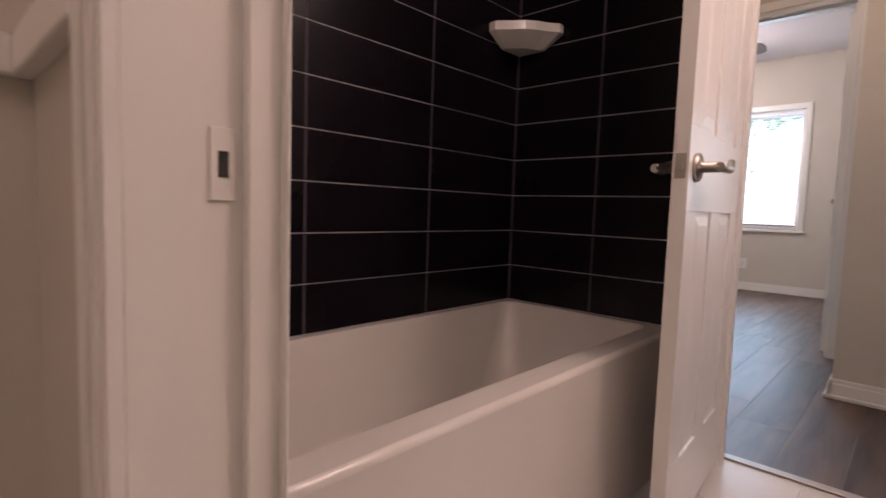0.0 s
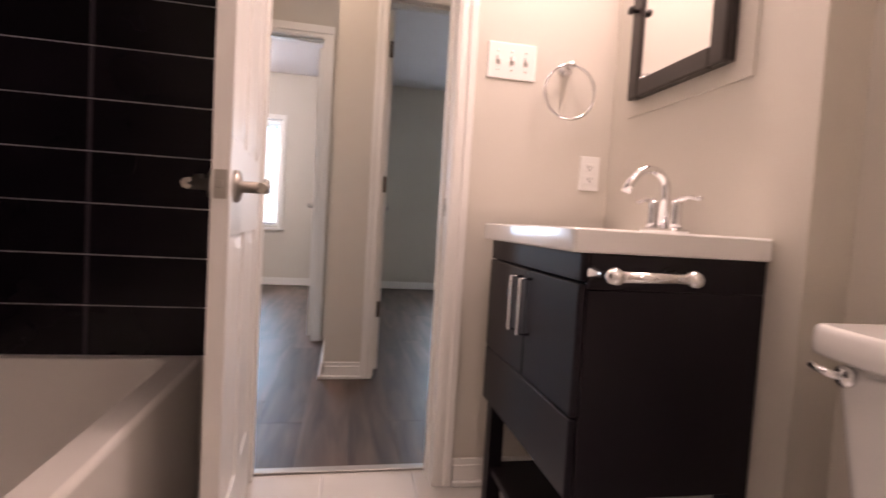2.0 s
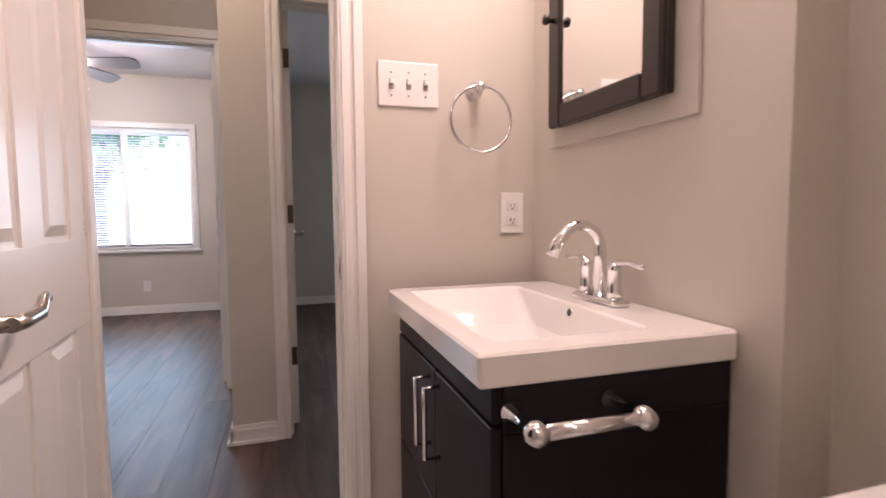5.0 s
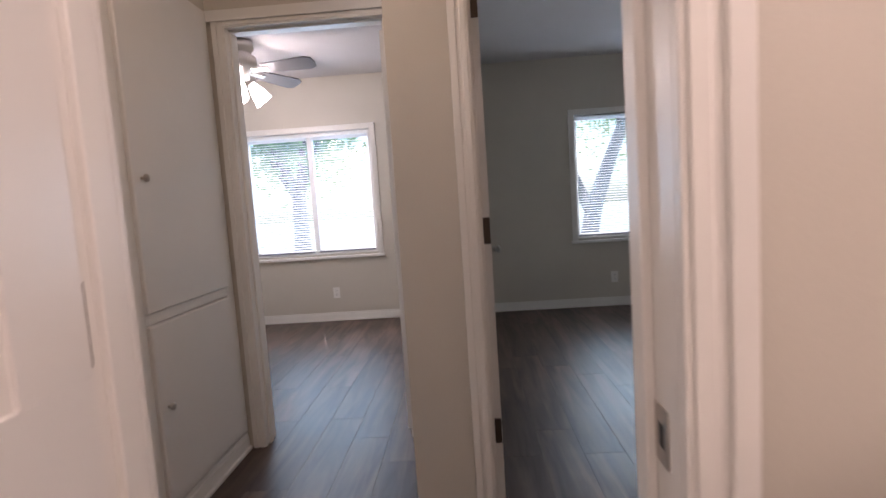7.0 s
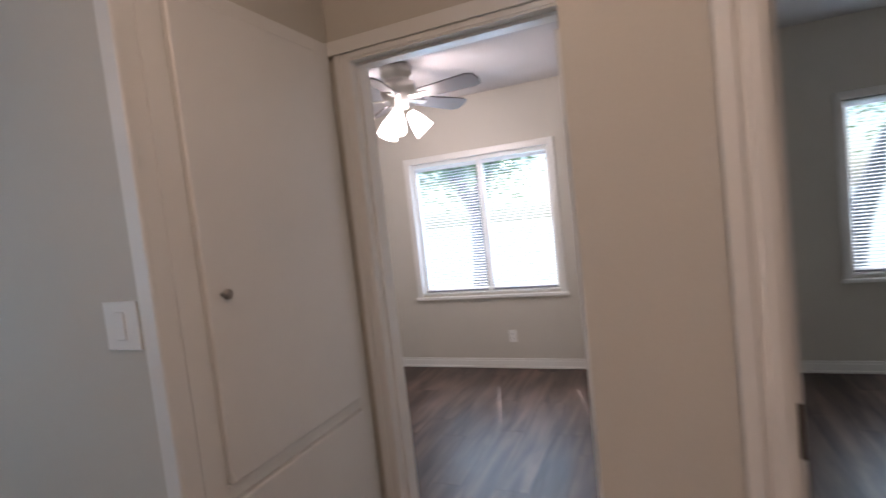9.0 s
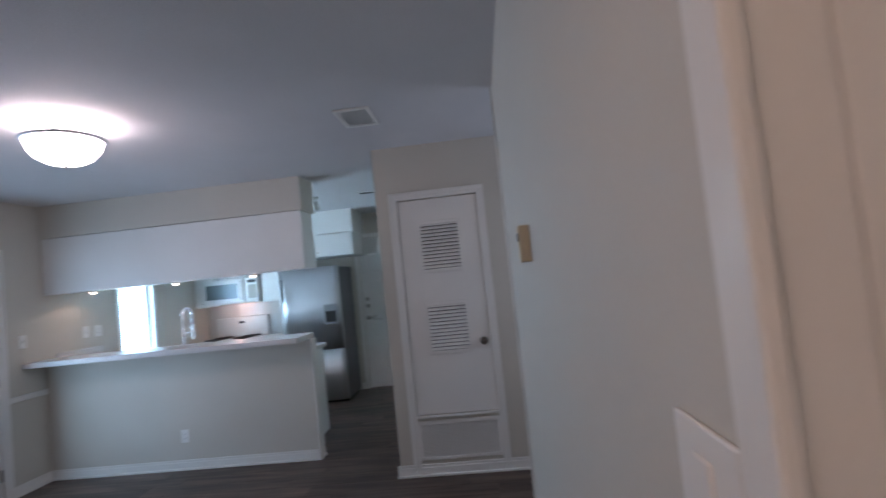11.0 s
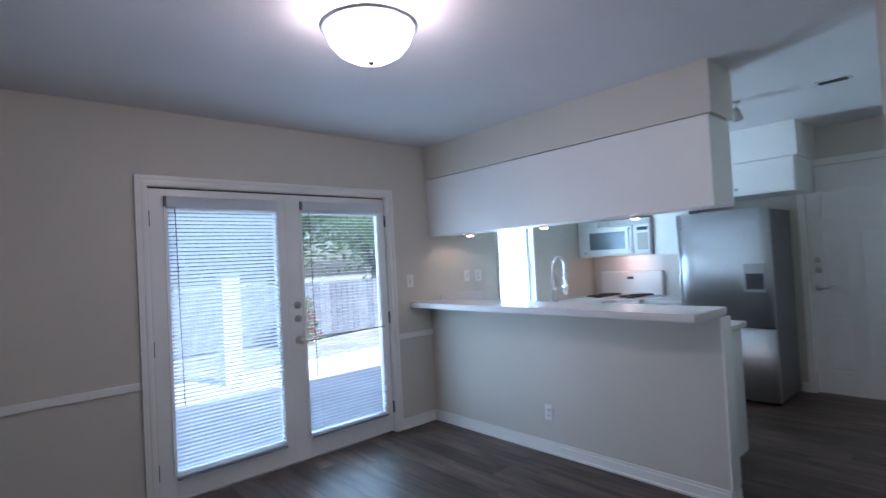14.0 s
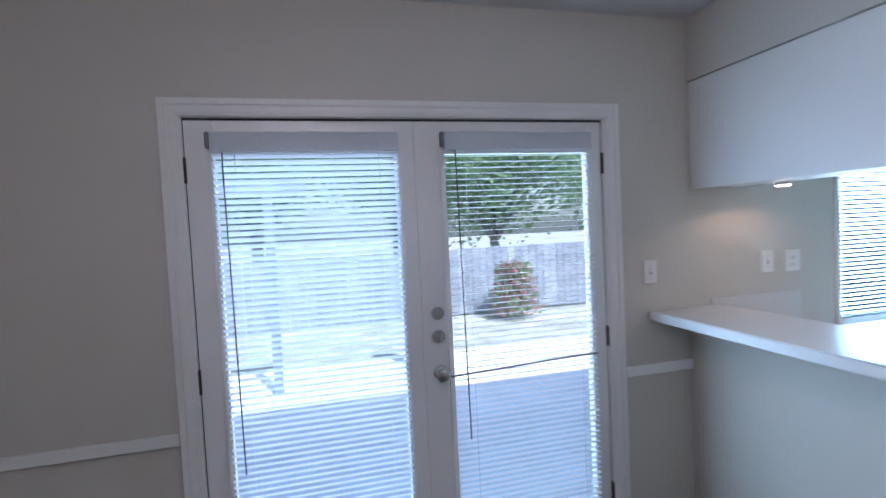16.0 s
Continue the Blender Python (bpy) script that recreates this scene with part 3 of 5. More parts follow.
b2 = blind("blind_french_door", 0.715, 0.165, 1.985, "white venetian blind on the handle leaf with nearly level slats", rail=0.08, tilt=2, wand=0.60)
b2.location = (-4.515, -1.097, 0)
# dark line across the handle leaf, built as a thin rod
root = empty("door_bar", "thin dark rod across the handle leaf", "bar", at=(-4.16, -1.075, 0.925))
bm = bmesh.new()
tube(bm, [(-0.35, -0.012, 0.008), (-0.1, -0.008, 0.004), (0.385, 0, -0.014)], 0.0045, 8)
part("rod", bm, CORD, root)

# ---------------------------------------------------------------- windows


def window(name, x0, x1, z0, z1, face, sign, label, mull=None, slide=True, trim=0.058):
    """A sliding window in a wall that runs along x; face is the room's side, sign points into the room."""
    root = tagged(new(name), label, "window", kind="structure")
    yf = face - sign * 0.085
    f = 0.035
    boxes("window_frame", [(x0, x0 + f, yf - 0.03, yf + 0.03, z0, z1), (x1 - f, x1, yf - 0.03, yf + 0.03, z0, z1), (x0 + f, x1 - f, yf - 0.03, yf + 0.03, z0, z0 + f), (x0 + f, x1 - f, yf - 0.03, yf + 0.03, z1 - f, z1)]
          + ([(mull - 0.03, mull + 0.03, yf - 0.02, yf + 0.02, z0 + f, z1 - f)] if mull else []), TRIM, root, bevel=0.003)
    spans = [(x0 + f, mull - 0.03), (mull + 0.03, x1 - f)] if mull else [(x0 + f, x1 - f)]
    for a, c in spans:
        p = boxes("pane", [(a, c, yf - 0.003, yf + 0.003, z0 + f, z1 - f)], PANE, root, "glass pane with a cyan daylight tint")
        p.visible_shadow = False
    lo, hi = sorted((face, face - sign * 0.115))
    boxes("window_lining", [(x0 - 0.012, x0, lo, hi, z0 - 0.01, z1 + 0.01), (x1, x1 + 0.012, lo, hi, z0 - 0.01, z1 + 0.01), (x0, x1, lo, hi, z1, z1 + 0.012), (x0, x1, lo, hi, z0 - 0.012, z0)], TRIM, root)
    lo, hi = sorted((face, face + sign * 0.018))
    boxes("window_casing", [(x0 - trim, x0, lo, hi, z0 - trim, z1 + trim), (x1, x1 + trim, lo, hi, z0 - trim, z1 + trim), (x0, x1, lo, hi, z1, z1 + trim)], TRIM, root, bevel=0.003)
    lo, hi = sorted((face, face + sign * 0.035))
    boxes("window_sill", [(x0 - trim - 0.012, x1 + trim + 0.012, lo, hi, z0 - trim, z0 - 0.03)], TRIM, root, bevel=0.004)
    return root


window("window_front_bedroom", -2.05, -0.71, 0.725, 1.99, 6.85, -1, "white sliding window with white blinds in the front bedroom", mull=-1.365)
window("window_second_bedroom", 1.375, 2.59, 0.725, 1.965, 6.85, -1, "white sliding window with white blinds in the second bedroom", mull=1.985)
window("window_kitchen", -6.63, -6.04, 0.90, 1.85, -1.11, 1, "narrow white kitchen window with a blind", trim=0.03)
for x, w, lab in ((-2.02, 0.63, "white venetian blind in the bedroom window"), (-1.34, 0.60, "white venetian blind in the bedroom window"), (1.39, 0.55, "white venetian blind in the second bedroom window"), (2.03, 0.54, "white venetian blind in the second bedroom window")):
    b = blind("blind_bedroom", w, 0.735, 1.945, lab, tilt=20 if x < 0 else 12)
    b.location = (x, 6.885, 0)
b = blind("blind_kitchen", 0.55, 0.93, 1.845, "white venetian blind in the kitchen window", tilt=38)
b.location = (-6.61, -1.175, 0)

# ---------------------------------------------------------------- bathroom


def bathtub():
    root = empty("bathtub", "white enamel alcove bathtub against black tiles", "bathtub", at=(-0.61, 1.23, 0))
    x0, x1, y0, y1, z = -0.938, -0.291, 0.521, 1.957, 0.450
    bm = bmesh.new()

    def ring(xa, xb, ya, yb, h, r, n=6):
        pts = []
        for cx, cy, a0 in ((xb - r, yb - r, 0), (xa + r, yb - r, 90), (xa + r, ya + r, 180), (xb - r, ya + r, 270)):
            for k in range(n + 1):
                a = radians(a0 + 90 * k / n)
                pts.append(bm.verts.new((cx + r * math.cos(a) - root.location.x, cy + r * math.sin(a) - root.location.y, h)))
        return pts

    rings = [ring(x0, x1, y0, y1, 0.0, 0.004), ring(x0, x1, y0, y1, z - 0.014, 0.004), ring(x0, x1 - 0.004, y0, y1, z - 0.005, 0.004), ring(x0, x1 - 0.011, y0, y1, z, 0.004),
             ring(x0 + 0.022, x1 - 0.070, y0 + 0.05, y1 - 0.022, z, 0.045), ring(x0 + 0.026, x1 - 0.075, y0 + 0.054, y1 - 0.026, z - 0.006, 0.05),
             ring(x0 + 0.075, x1 - 0.125, y0 + 0.12, y1 - 0.13, 0.17, 0.11), ring(x0 + 0.09, x1 - 0.14, y0 + 0.14, y1 - 0.15, 0.13, 0.11), ring(x0 + 0.14, x1 - 0.17, y0 + 0.19, y1 - 0.21, 0.11, 0.10)]
    for a, b in zip(rings, rings[1:]):
        for k in range(len(a)):
            bm.faces.new((a[k], a[(k + 1) % len(a)], b[(k + 1) % len(a)], b[k])).smooth = True
    bm.faces.new(rings[-1])
    bmesh.ops.recalc_face_normals(bm, faces=bm.faces[:])
    for f in bm.faces:
        if abs(f.normal.z) > 0.999 and f.calc_center_median().z > 0.4:
            f.smooth = False
        if abs(f.normal.x) > 0.98 and len(f.verts) == 4 and f.calc_area() > 0.3:
            f.smooth = False
    part("tub_body", bm, TUBM, root)
    bm = bmesh.new()
    turned(bm, [(0.028, 0), (0.028, 0.004), (0.0, 0.005)], Matrix.Translation((0.0, -0.35, 0.111)), 20)
    part("drain", bm, CHROME, root, "chrome drain cover")
    return root


bathtub()

# corner shelf
root = empty("corner_shelf", "white ceramic corner shelf on the black tiles", "shelf", at=(-0.932, 1.953, 1.40))
bm = bmesh.new()
outline = [(0, 0)] + [(0.19 - 0.0, -0.0), (0.195, -0.03)] + [(0.15 * math.cos(radians(a)) + 0.02, -0.15 * math.sin(radians(a)) - 0.02) for a in (18, 34, 50, 66)] + [(0.03, -0.195), (0, -0.19)]
lo = [bm.verts.new((0.6 * x, 0.6 * y, 0.0)) for x, y in outline]
hi = [bm.verts.new((x, y, 0.045)) for x, y in outline]
hi2 = [bm.verts.new((x, y, 0.075)) for x, y in outline]
inn = [bm.verts.new((0.9 * x + 0.004, 0.9 * y - 0.004, 0.075)) for x, y in outline]
bot = [bm.verts.new((0.88 * x + 0.005, 0.88 * y - 0.005, 0.055)) for x, y in outline]
for a, b in ((lo, hi), (hi, hi2), (hi2, inn), (inn, bot)):
    for k in range(len(a)):
        bm.faces.new((a[k], a[(k + 1) % len(a)], b[(k + 1) % len(a)], b[k]))
bm.faces.new(lo[::-1]), bm.faces.new(bot)
bmesh.ops.recalc_face_normals(bm, faces=bm.faces[:])
part("shelf_body", bm, CERAMIC, root)


def vanity():
    """Cabinet against the east wall, its doors towards the tub."""
    root = empty("vanity_cabinet", "espresso wooden vanity cabinet with chrome pulls", "cabinet", at=(0.75, 1.65, 0))
    ox, oy = root.location.x, root.location.y

    def b(name, rows, material, parent=root, label="", bevel=0.002):
        return boxes(name, [(r[0] - ox, r[1] - ox, r[2] - oy, r[3] - oy, r[4], r[5]) for r in rows], material, parent, label, bevel=bevel)

    x0, x1, y0, y1 = 0.537, 0.955, 1.352, 1.955
    b("body", [(x0 + 0.018, x1, y0, y1, 0.33, 0.755)], DARKWOOD)
    b("side_panel", [(x0 + 0.018, x1, y0, y0 + 0.016, 0.7551, 0.826)], DARKWOOD)
    b("side_panel", [(x0 + 0.018, x1, y1 - 0.016, y1, 0.7551, 0.826)], DARKWOOD)
    for x in (x0 + 0.018, x1 - 0.045):
        for y in (y0, y1 - 0.045):
            b("leg", [(x, x + 0.045, y, y + 0.045, 0.0, 0.335)], DARKWOOD)
    b("bottom_shelf", [(x0 + 0.03, x1, y0 + 0.01, y1 - 0.01, 0.10, 0.125)], DARKWOOD)
    ym = (y0 + y1) / 2 - 0.022
    for ya, yb, s in ((y0 + 0.004, ym - 0.002, 1), (ym + 0.002, y1 - 0.004, -1)):
        dr = b("door", [(x0, x0 + 0.017, ya, yb, 0.50, 0.765)], DARKWOOD)
        ey = ym - s * 0.032
        bm = bmesh.new()
        tube(bm, [(x0 - 0.001 - ox, ey - oy, 0.61), (x0 - 0.030 - ox, ey - oy, 0.61), (x0 - 0.030 - ox, ey - oy, 0.745), (x0 - 0.001 - ox, ey - oy, 0.745)], 0.0045, 8)
        part("pull_handle", bm, CHROME, dr, "chrome bar pull")
    b("drawer_front", [(x0, x0 + 0.017, y0 + 0.004, y1 - 0.004, 0.335, 0.495)], DARKWOOD)
    b("rail", [(x0 + 0.002, x0 + 0.017, y0 + 0.004, y1 - 0.004, 0.77, 0.826)], DARKWOOD)
    return root


vanity()

# basin top
root = empty("basin", "white ceramic vanity basin top with rectangular bowl", "sink", at=(0.74, 1.656, 0.827))
bm = bmesh.new()
bx0, bx1, by0, by1 = 0.514 - 0.74, 0.958 - 0.74, 1.342 - 1.656, 1.970 - 1.656


def rect(xa, xb, ya, yb, h, r, n=4):
    out = []
    for cx, cy, a0 in ((xb - r, yb - r, 0), (xa + r, yb - r, 90), (xa + r, ya + r, 180), (xb - r, ya + r, 270)):
        for k in range(n + 1):
            a = radians(a0 + 90 * k / n)
            out.append(bm.verts.new((cx + r * math.cos(a), cy + r * math.sin(a), h)))
    return out


rings = [rect(bx0 + 0.003, bx1, by0 + 0.003, by1 - 0.003, 0.0, 0.006), rect(bx0, bx1, by0, by1, 0.004, 0.008), rect(bx0, bx1, by0, by1, 0.044, 0.008), rect(bx0 + 0.004, bx1, by0 + 0.004, by1 - 0.004, 0.048, 0.010),
         rect(bx0 + 0.040, bx1 - 0.115, by0 + 0.055, by1 - 0.055, 0.048, 0.02), rect(bx0 + 0.048, bx1 - 0.120, by0 + 0.062, by1 - 0.062, 0.043, 0.02),
         rect(bx0 + 0.13, bx1 - 0.128, by0 + 0.15, by1 - 0.15, -0.028, 0.035), rect(bx0 + 0.17, bx1 - 0.140, by0 + 0.19, by1 - 0.19, -0.048, 0.03), rect(bx0 + 0.20, bx1 - 0.165, by0 + 0.23, by1 - 0.23, -0.052, 0.02)]
for a, b_ in zip(rings, rings[1:]):
    for k in range(len(a)):
        bm.faces.new((a[k], a[(k + 1) % len(a)], b_[(k + 1) % len(a)], b_[k])).smooth = False
bm.faces.new(rings[-1])
bmesh.ops.recalc_face_normals(bm, faces=bm.faces[:])
part("basin_body", bm, CERAMIC, root)
bm = bmesh.new()
turned(bm, [(0.011, 0), (0.011, 0.003), (0.008, 0.004), (0.0, 0.002)], Matrix.Translation((bx1 - 0.1205, -0.012, 0.027)) @ Matrix.Rotation(radians(-82), 4, "Y"), 16)
part("overflow_ring", bm, CHROME, root, "chrome overflow ring")
bm = bmesh.new()
turned(bm, [(0.0075, 0), (0.0075, 0.0045), (0.0, 0.0046)], Matrix.Translation((bx1 - 0.1205, -0.012, 0.027)) @ Matrix.Rotation(radians(-82), 4, "Y"), 16)
part("overflow_hole", bm, DARKSLOT, root, "dark overflow hole")

# faucet
root = empty("basin_faucet", "chrome two-handle gooseneck basin faucet", "faucet", at=(0.903, 1.638, 0.875))
root.scale = (0.94, 0.94, 0.94)
bm = bmesh.new()
box(bm, -0.024, 0.024, -0.080, 0.080, 0.0, 0.014, bevel=0.007, seg=2)
part("base_plate", bm, CHROME, root)
bm = bmesh.new()
pts = [(0, 0, 0.01), (0, 0, 0.12)] + [(-0.052 + 0.052 * math.cos(radians(a)), 0, 0.12 + 0.052 * math.sin(radians(a))) for a in range(15, 150, 15)] + [(-0.112, 0, 0.130), (-0.122, 0, 0.108)]
tube(bm, pts, [0.017, 0.013] + [0.012] * 9 + [0.013, 0.014], 14)
part("spout", bm, CHROME, root)
for s in (-1, 1):
    bm = bmesh.new()
    turned(bm, [(0.019, 0.01), (0.016, 0.03), (0.014, 0.075), (0.016, 0.082), (0.010, 0.092), (0, 0.093)], Matrix.Translation((0, s * 0.052, 0)), 16)
    tube(bm, [(0, s * 0.050, 0.083), (0.002, s * 0.066, 0.094), (0.003, s * 0.100, 0.096), (0.003, s * 0.128, 0.090), (0.003, s * 0.143, 0.092)], [0.010, 0.008, 0.006, 0.0055, 0.005], 10)
    part("lever", bm, CHROME, root)

# towel bar on the vanity's side
root = empty("towel_bar", "polished towel bar on the side of the vanity", "towel bar", at=(0.645, 1.352, 0.789))
for x in (-0.080, 0.080):
    bm = bmesh.new()
    turned(bm, [(0.017, 0.0), (0.016, 0.006), (0.011, 0.014), (0.010, 0.06), (0.013, 0.064), (0.0175, 0.077), (0.013, 0.090), (0.0, 0.093)], Matrix.Translation((x, 0, 0)) @ Matrix.Rotation(radians(90), 4, "X"), 18)
    part("post", bm, CHROME, root)
bm = bmesh.new()
tube(bm, [(-0.080, -0.078, 0), (0.080, -0.078, 0)], 0.0105, 14)
part("bar", bm, CHROME, root)


def toilet():
    root = empty("toilet", "white ceramic toilet with rounded tank lid", "toilet", at=(0.94, 0.935, 0))
    b = bmesh.new()
    vs = []
    for xa, xb, ya, yb, h in ((-0.065, 0.110, -0.125, 0.140, 0.40), (-0.095, 0.115, -0.160, 0.172, 0.695)):
        vs.append([b.verts.new((x, y, h)) for x, y in ((xa, ya), (xb, ya), (xb, yb), (xa, yb))])
    for k in range(4):
        b.faces.new((vs[0][k], vs[0][(k + 1) % 4], vs[1][(k + 1) % 4], vs[1][k]))
    b.faces.new(vs[0][::-1]), b.faces.new(vs[1])
    bmesh.ops.bevel(b, geom=b.edges[:], offset=0.03, segments=4, affect="EDGES", profile=0.5)
    bmesh.ops.recalc_face_normals(b, faces=b.faces[:])
    for f in b.faces:
        f.smooth = True
    part("tank", b, CERAMIC, root)
    # the lid's front edge bows out
    bm = bmesh.new()
    n = 28
    front = [(-0.134 + 0.028 * (2 * k / n - 1) ** 2 + 0.10 * max(0, 1 - 2 * k / n) ** 12, -0.176 + 0.367 * k / n) for k in range(n + 1)]
    pl = front + [(0.120, 0.189), (0.120, -0.174)]
    cx, cy = 0.0, 0.0
    levels = [(0.985, 0.6955), (1.0, 0.700), (1.004, 0.715), (1.0, 0.732), (0.988, 0.740), (0.96, 0.744)]
    rings = [[bm.verts.new((x * q, y * q, h)) for x, y in pl] for q, h in levels]
    for a, c in zip(rings, rings[1:]):
        for k in range(len(pl)):
            bm.faces.new((a[k], a[(k + 1) % len(pl)], c[(k + 1) % len(pl)], c[k]))
    bm.faces.new(rings[0][::-1]), bm.faces.new(rings[-1])
    bmesh.ops.recalc_face_normals(bm, faces=bm.faces[:])
    for f in bm.faces:
        f.smooth = abs(f.normal.z) < 0.99
    part("tank_lid", bm, CERAMIC, root)
    bm = bmesh.new()
    turned(bm, [(0.017, 0), (0.017, 0.010), (0.010, 0.014), (0, 0.015)], Matrix.Translation((-0.090, 0.142, 0.670)) @ Matrix.Rotation(radians(-90), 4, "Y"), 16)
    tube(bm, [(-0.100, 0.142, 0.670), (-0.115, 0.152, 0.672), (-0.120, 0.180, 0.680)], [0.007, 0.006, 0.006], 8)
    part("flush_lever", bm, CHROME, root, "chrome flush lever")
    bm = bmesh.new()
    prof = [(0.0, 0.10, 0.19, 0.06), (0.05, 0.095, 0.18, 0.06), (0.22, 0.09, 0.15, 0.02), (0.36, 0.15, 0.20, 0.0), (0.385, 0.155, 0.205, 0.0)]
    rings = [[bm.verts.new((dx + rx * math.cos(a) - 0.28, ry * math.sin(a), h)) for a in (2 * math.pi * k / 28 for k in range(28))] for h, ry, rx, dx in prof]
    for a, c in zip(rings, rings[1:]):
        for k in range(28):
            bm.faces.new((a[k], a[(k + 1) % 28], c[(k + 1) % 28], c[k])).smooth = True
    bm.faces.new(rings[0][::-1]), bm.faces.new(rings[-1])
    box(bm, -0.14, 0.10, -0.10, 0.10, 0.02, 0.40, bevel=0.02, seg=2)
    part("bowl", bm, CERAMIC, root)
    bm = bmesh.new()
    rings = [[bm.verts.new((r * 0.21 * math.cos(a) - 0.28, r * 0.16 * math.sin(a), h)) for a in (2 * math.pi * k / 28 for k in range(28))] for h, r in ((0.386, 1.0), (0.40, 1.02), (0.412, 1.0), (0.418, 0.9))]
    for a, c in zip(rings, rings[1:]):
        for k in range(28):
            bm.faces.new((a[k], a[(k + 1) % 28], c[(k + 1) % 28], c[k])).smooth = True
    bm.faces.new(rings[0][::-1]), bm.faces.new(rings[-1])
    part("seat_lid", bm, CERAMIC, root)
    return root


toilet()


def wall_plate(name, x, y, z, w, h, turn, label, cat, toggles=0, sockets=0, rocker=False, group=""):
    """A cover plate on a wall; it faces -y before the turn."""
    root = empty(name, label, cat, group, at=(x, y, z))
    root.rotation_euler = (0, 0, radians(turn))
    bm = bmesh.new()
    box(bm, -w / 2, w / 2, -0.006, 0, -h / 2, h / 2, bevel=0.0025, seg=2)
    part("cover_plate", bm, PLASTIC, root)
    n = max(toggles, 1)
    for k in range(toggles):
        cx = (k - (n - 1) / 2) * 0.046
        bm = bmesh.new()
        box(bm, cx - 0.005, cx + 0.005, -0.016, -0.004, -0.002, 0.011, bevel=0.001)
        part("toggle", bm, PLASTIC, root)
        bm = bmesh.new()
        box(bm, cx - 0.0065, cx + 0.0065, -0.0072, -0.0055, -0.014, 0.014)
        part("toggle_slot", bm, mat_grey, root)
        for s in (-1, 1):
            bm = bmesh.new()
            turned(bm, [(0.0035, 0), (0.0025, 0.0012), (0, 0.0013)], Matrix.Translation((cx, -0.006, s * 0.03)) @ Matrix.Rotation(radians(90), 4, "X"), 8)
            part("screw", bm, NICKEL, root)
    for k in range(sockets):
        cz = (k - (sockets - 1) / 2) * 0.040
        bm = bmesh.new()
        box(bm, -0.016, 0.016, -0.009, -0.005, cz - 0.014, cz + 0.014, bevel=0.003)
        part("socket", bm, PLASTIC, root)
        bm = bmesh.new()
        for dx in (-0.006, 0.006):
            box(bm, dx - 0.0012, dx + 0.0012, -0.0095, -0.0085, cz - 0.003, cz + 0.006)
        box(bm, -0.002, 0.002, -0.0095, -0.0085, cz - 0.010, cz - 0.006)
        part("socket_slots", bm, DARKSLOT, root)
    if rocker:
        bm = bmesh.new()
        box(bm, -0.016, 0.016, -0.010, -0.005, -0.033, 0.033, bevel=0.002)
        part("rocker", bm, PLASTIC, root)
    return root


mat_grey = mat("grey_slot", (0.45, 0.43, 0.40), 0.6)
wall_plate("light_switch", 0.592, 2.05, 1.402, 0.162, 0.115, 0, "white three-gang toggle switch plate on the bathroom wall", "light switch", toggles=3)
wall_plate("wall_outlet", 0.889, 2.05, 1.063, 0.070, 0.115, 0, "white duplex outlet on the bathroom wall above the basin", "outlet", sockets=2)
wall_plate("wall_outlet", -1.19, 6.85, 0.30, 0.070, 0.115, 0, "white outlet below the bedroom window", "outlet", sockets=2)
wall_plate("wall_outlet", 1.73, 6.85, 0.30, 0.070, 0.115, 0, "white outlet below the second bedroom window", "outlet", sockets=2)
wall_plate("light_switch", 1.01, 3.74, 1.28, 0.07, 0.115, -90, "white switch plate on the bedroom closet wall", "light switch", toggles=1)
wall_plate("light_switch", -1.035, 3.175, 1.293, 0.115, 0.115, 0, "white two-gang switch plate on the hall wall", "light switch", rocker=True)
wall_plate("wall_outlet", -5.06, 0.19, 0.30, 0.07, 0.115, 90, "white outlet on the peninsula wall", "outlet", sockets=2)
wall_plate("light_switch", -5.55, -1.11, 1.305, 0.075, 0.115, 180, "white switch plate above the kitchen counter", "light switch", toggles=1)
wall_plate("wall_outlet", -5.715, -1.11, 1.30, 0.10, 0.115, 180, "white outlet above the kitchen counter", "outlet", sockets=2)
wall_plate("light_switch", -4.83, -1.11, 1.30, 0.075, 0.115, 180, "white switch plate beside the french door", "light switch", toggles=1)

# towel ring
root = empty("towel_ring", "chrome towel ring on the bathroom wall", "towel ring", at=(0.777, 2.05, 1.398))
bm = bmesh.new()
turned(bm, [(0.024, 0), (0.023, 0.006), (0.012, 0.012), (0.010, 0.045), (0.014, 0.05), (0.012, 0.06), (0, 0.062)], Matrix.Rotation(radians(90), 4, "X"), 18)
part("mount", bm, CHROME, root)
bm = bmesh.new()
R = 0.086
tube(bm, [(R * math.sin(a), -0.052 + 0.0 * math.cos(a), -R + R * math.cos(a)) for a in (2 * math.pi * k / 40 for k in range(41))], 0.0048, 8)
part("ring", bm, CHROME, root)

# medicine cabinet
root = empty("medicine_cabinet", "mirrored medicine cabinet with dark brown frame", "cabinet", at=(0.96, 1.692, 1.275))
boxes("trim_board", [(-0.006, 0.0, -0.256, 0.250, -0.043, 0.72)], WALL, root, bevel=0.002)
boxes("cabinet_box", [(-0.022, -0.006, -0.200, 0.200, 0.004, 0.66)], MIRFRAME, root, bevel=0.002)
for nm, y0, y1, z0, z1 in (("mirror_frame", -0.203, -0.150, 0.0, 0.664), ("mirror_frame", 0.150, 0.203, 0.0, 0.664), ("mirror_frame", -0.150, 0.150, 0.0, 0.053), ("mirror_frame", -0.150, 0.150, 0.611, 0.664)):
    boxes(nm, [(-0.042, -0.022, y0, y1, z0, z1)], MIRFRAME, root, bevel=0.005)
boxes("mirror", [(-0.034, -0.023, -0.151, 0.151, 0.052, 0.612)], MIRROR, root)
bm = bmesh.new()
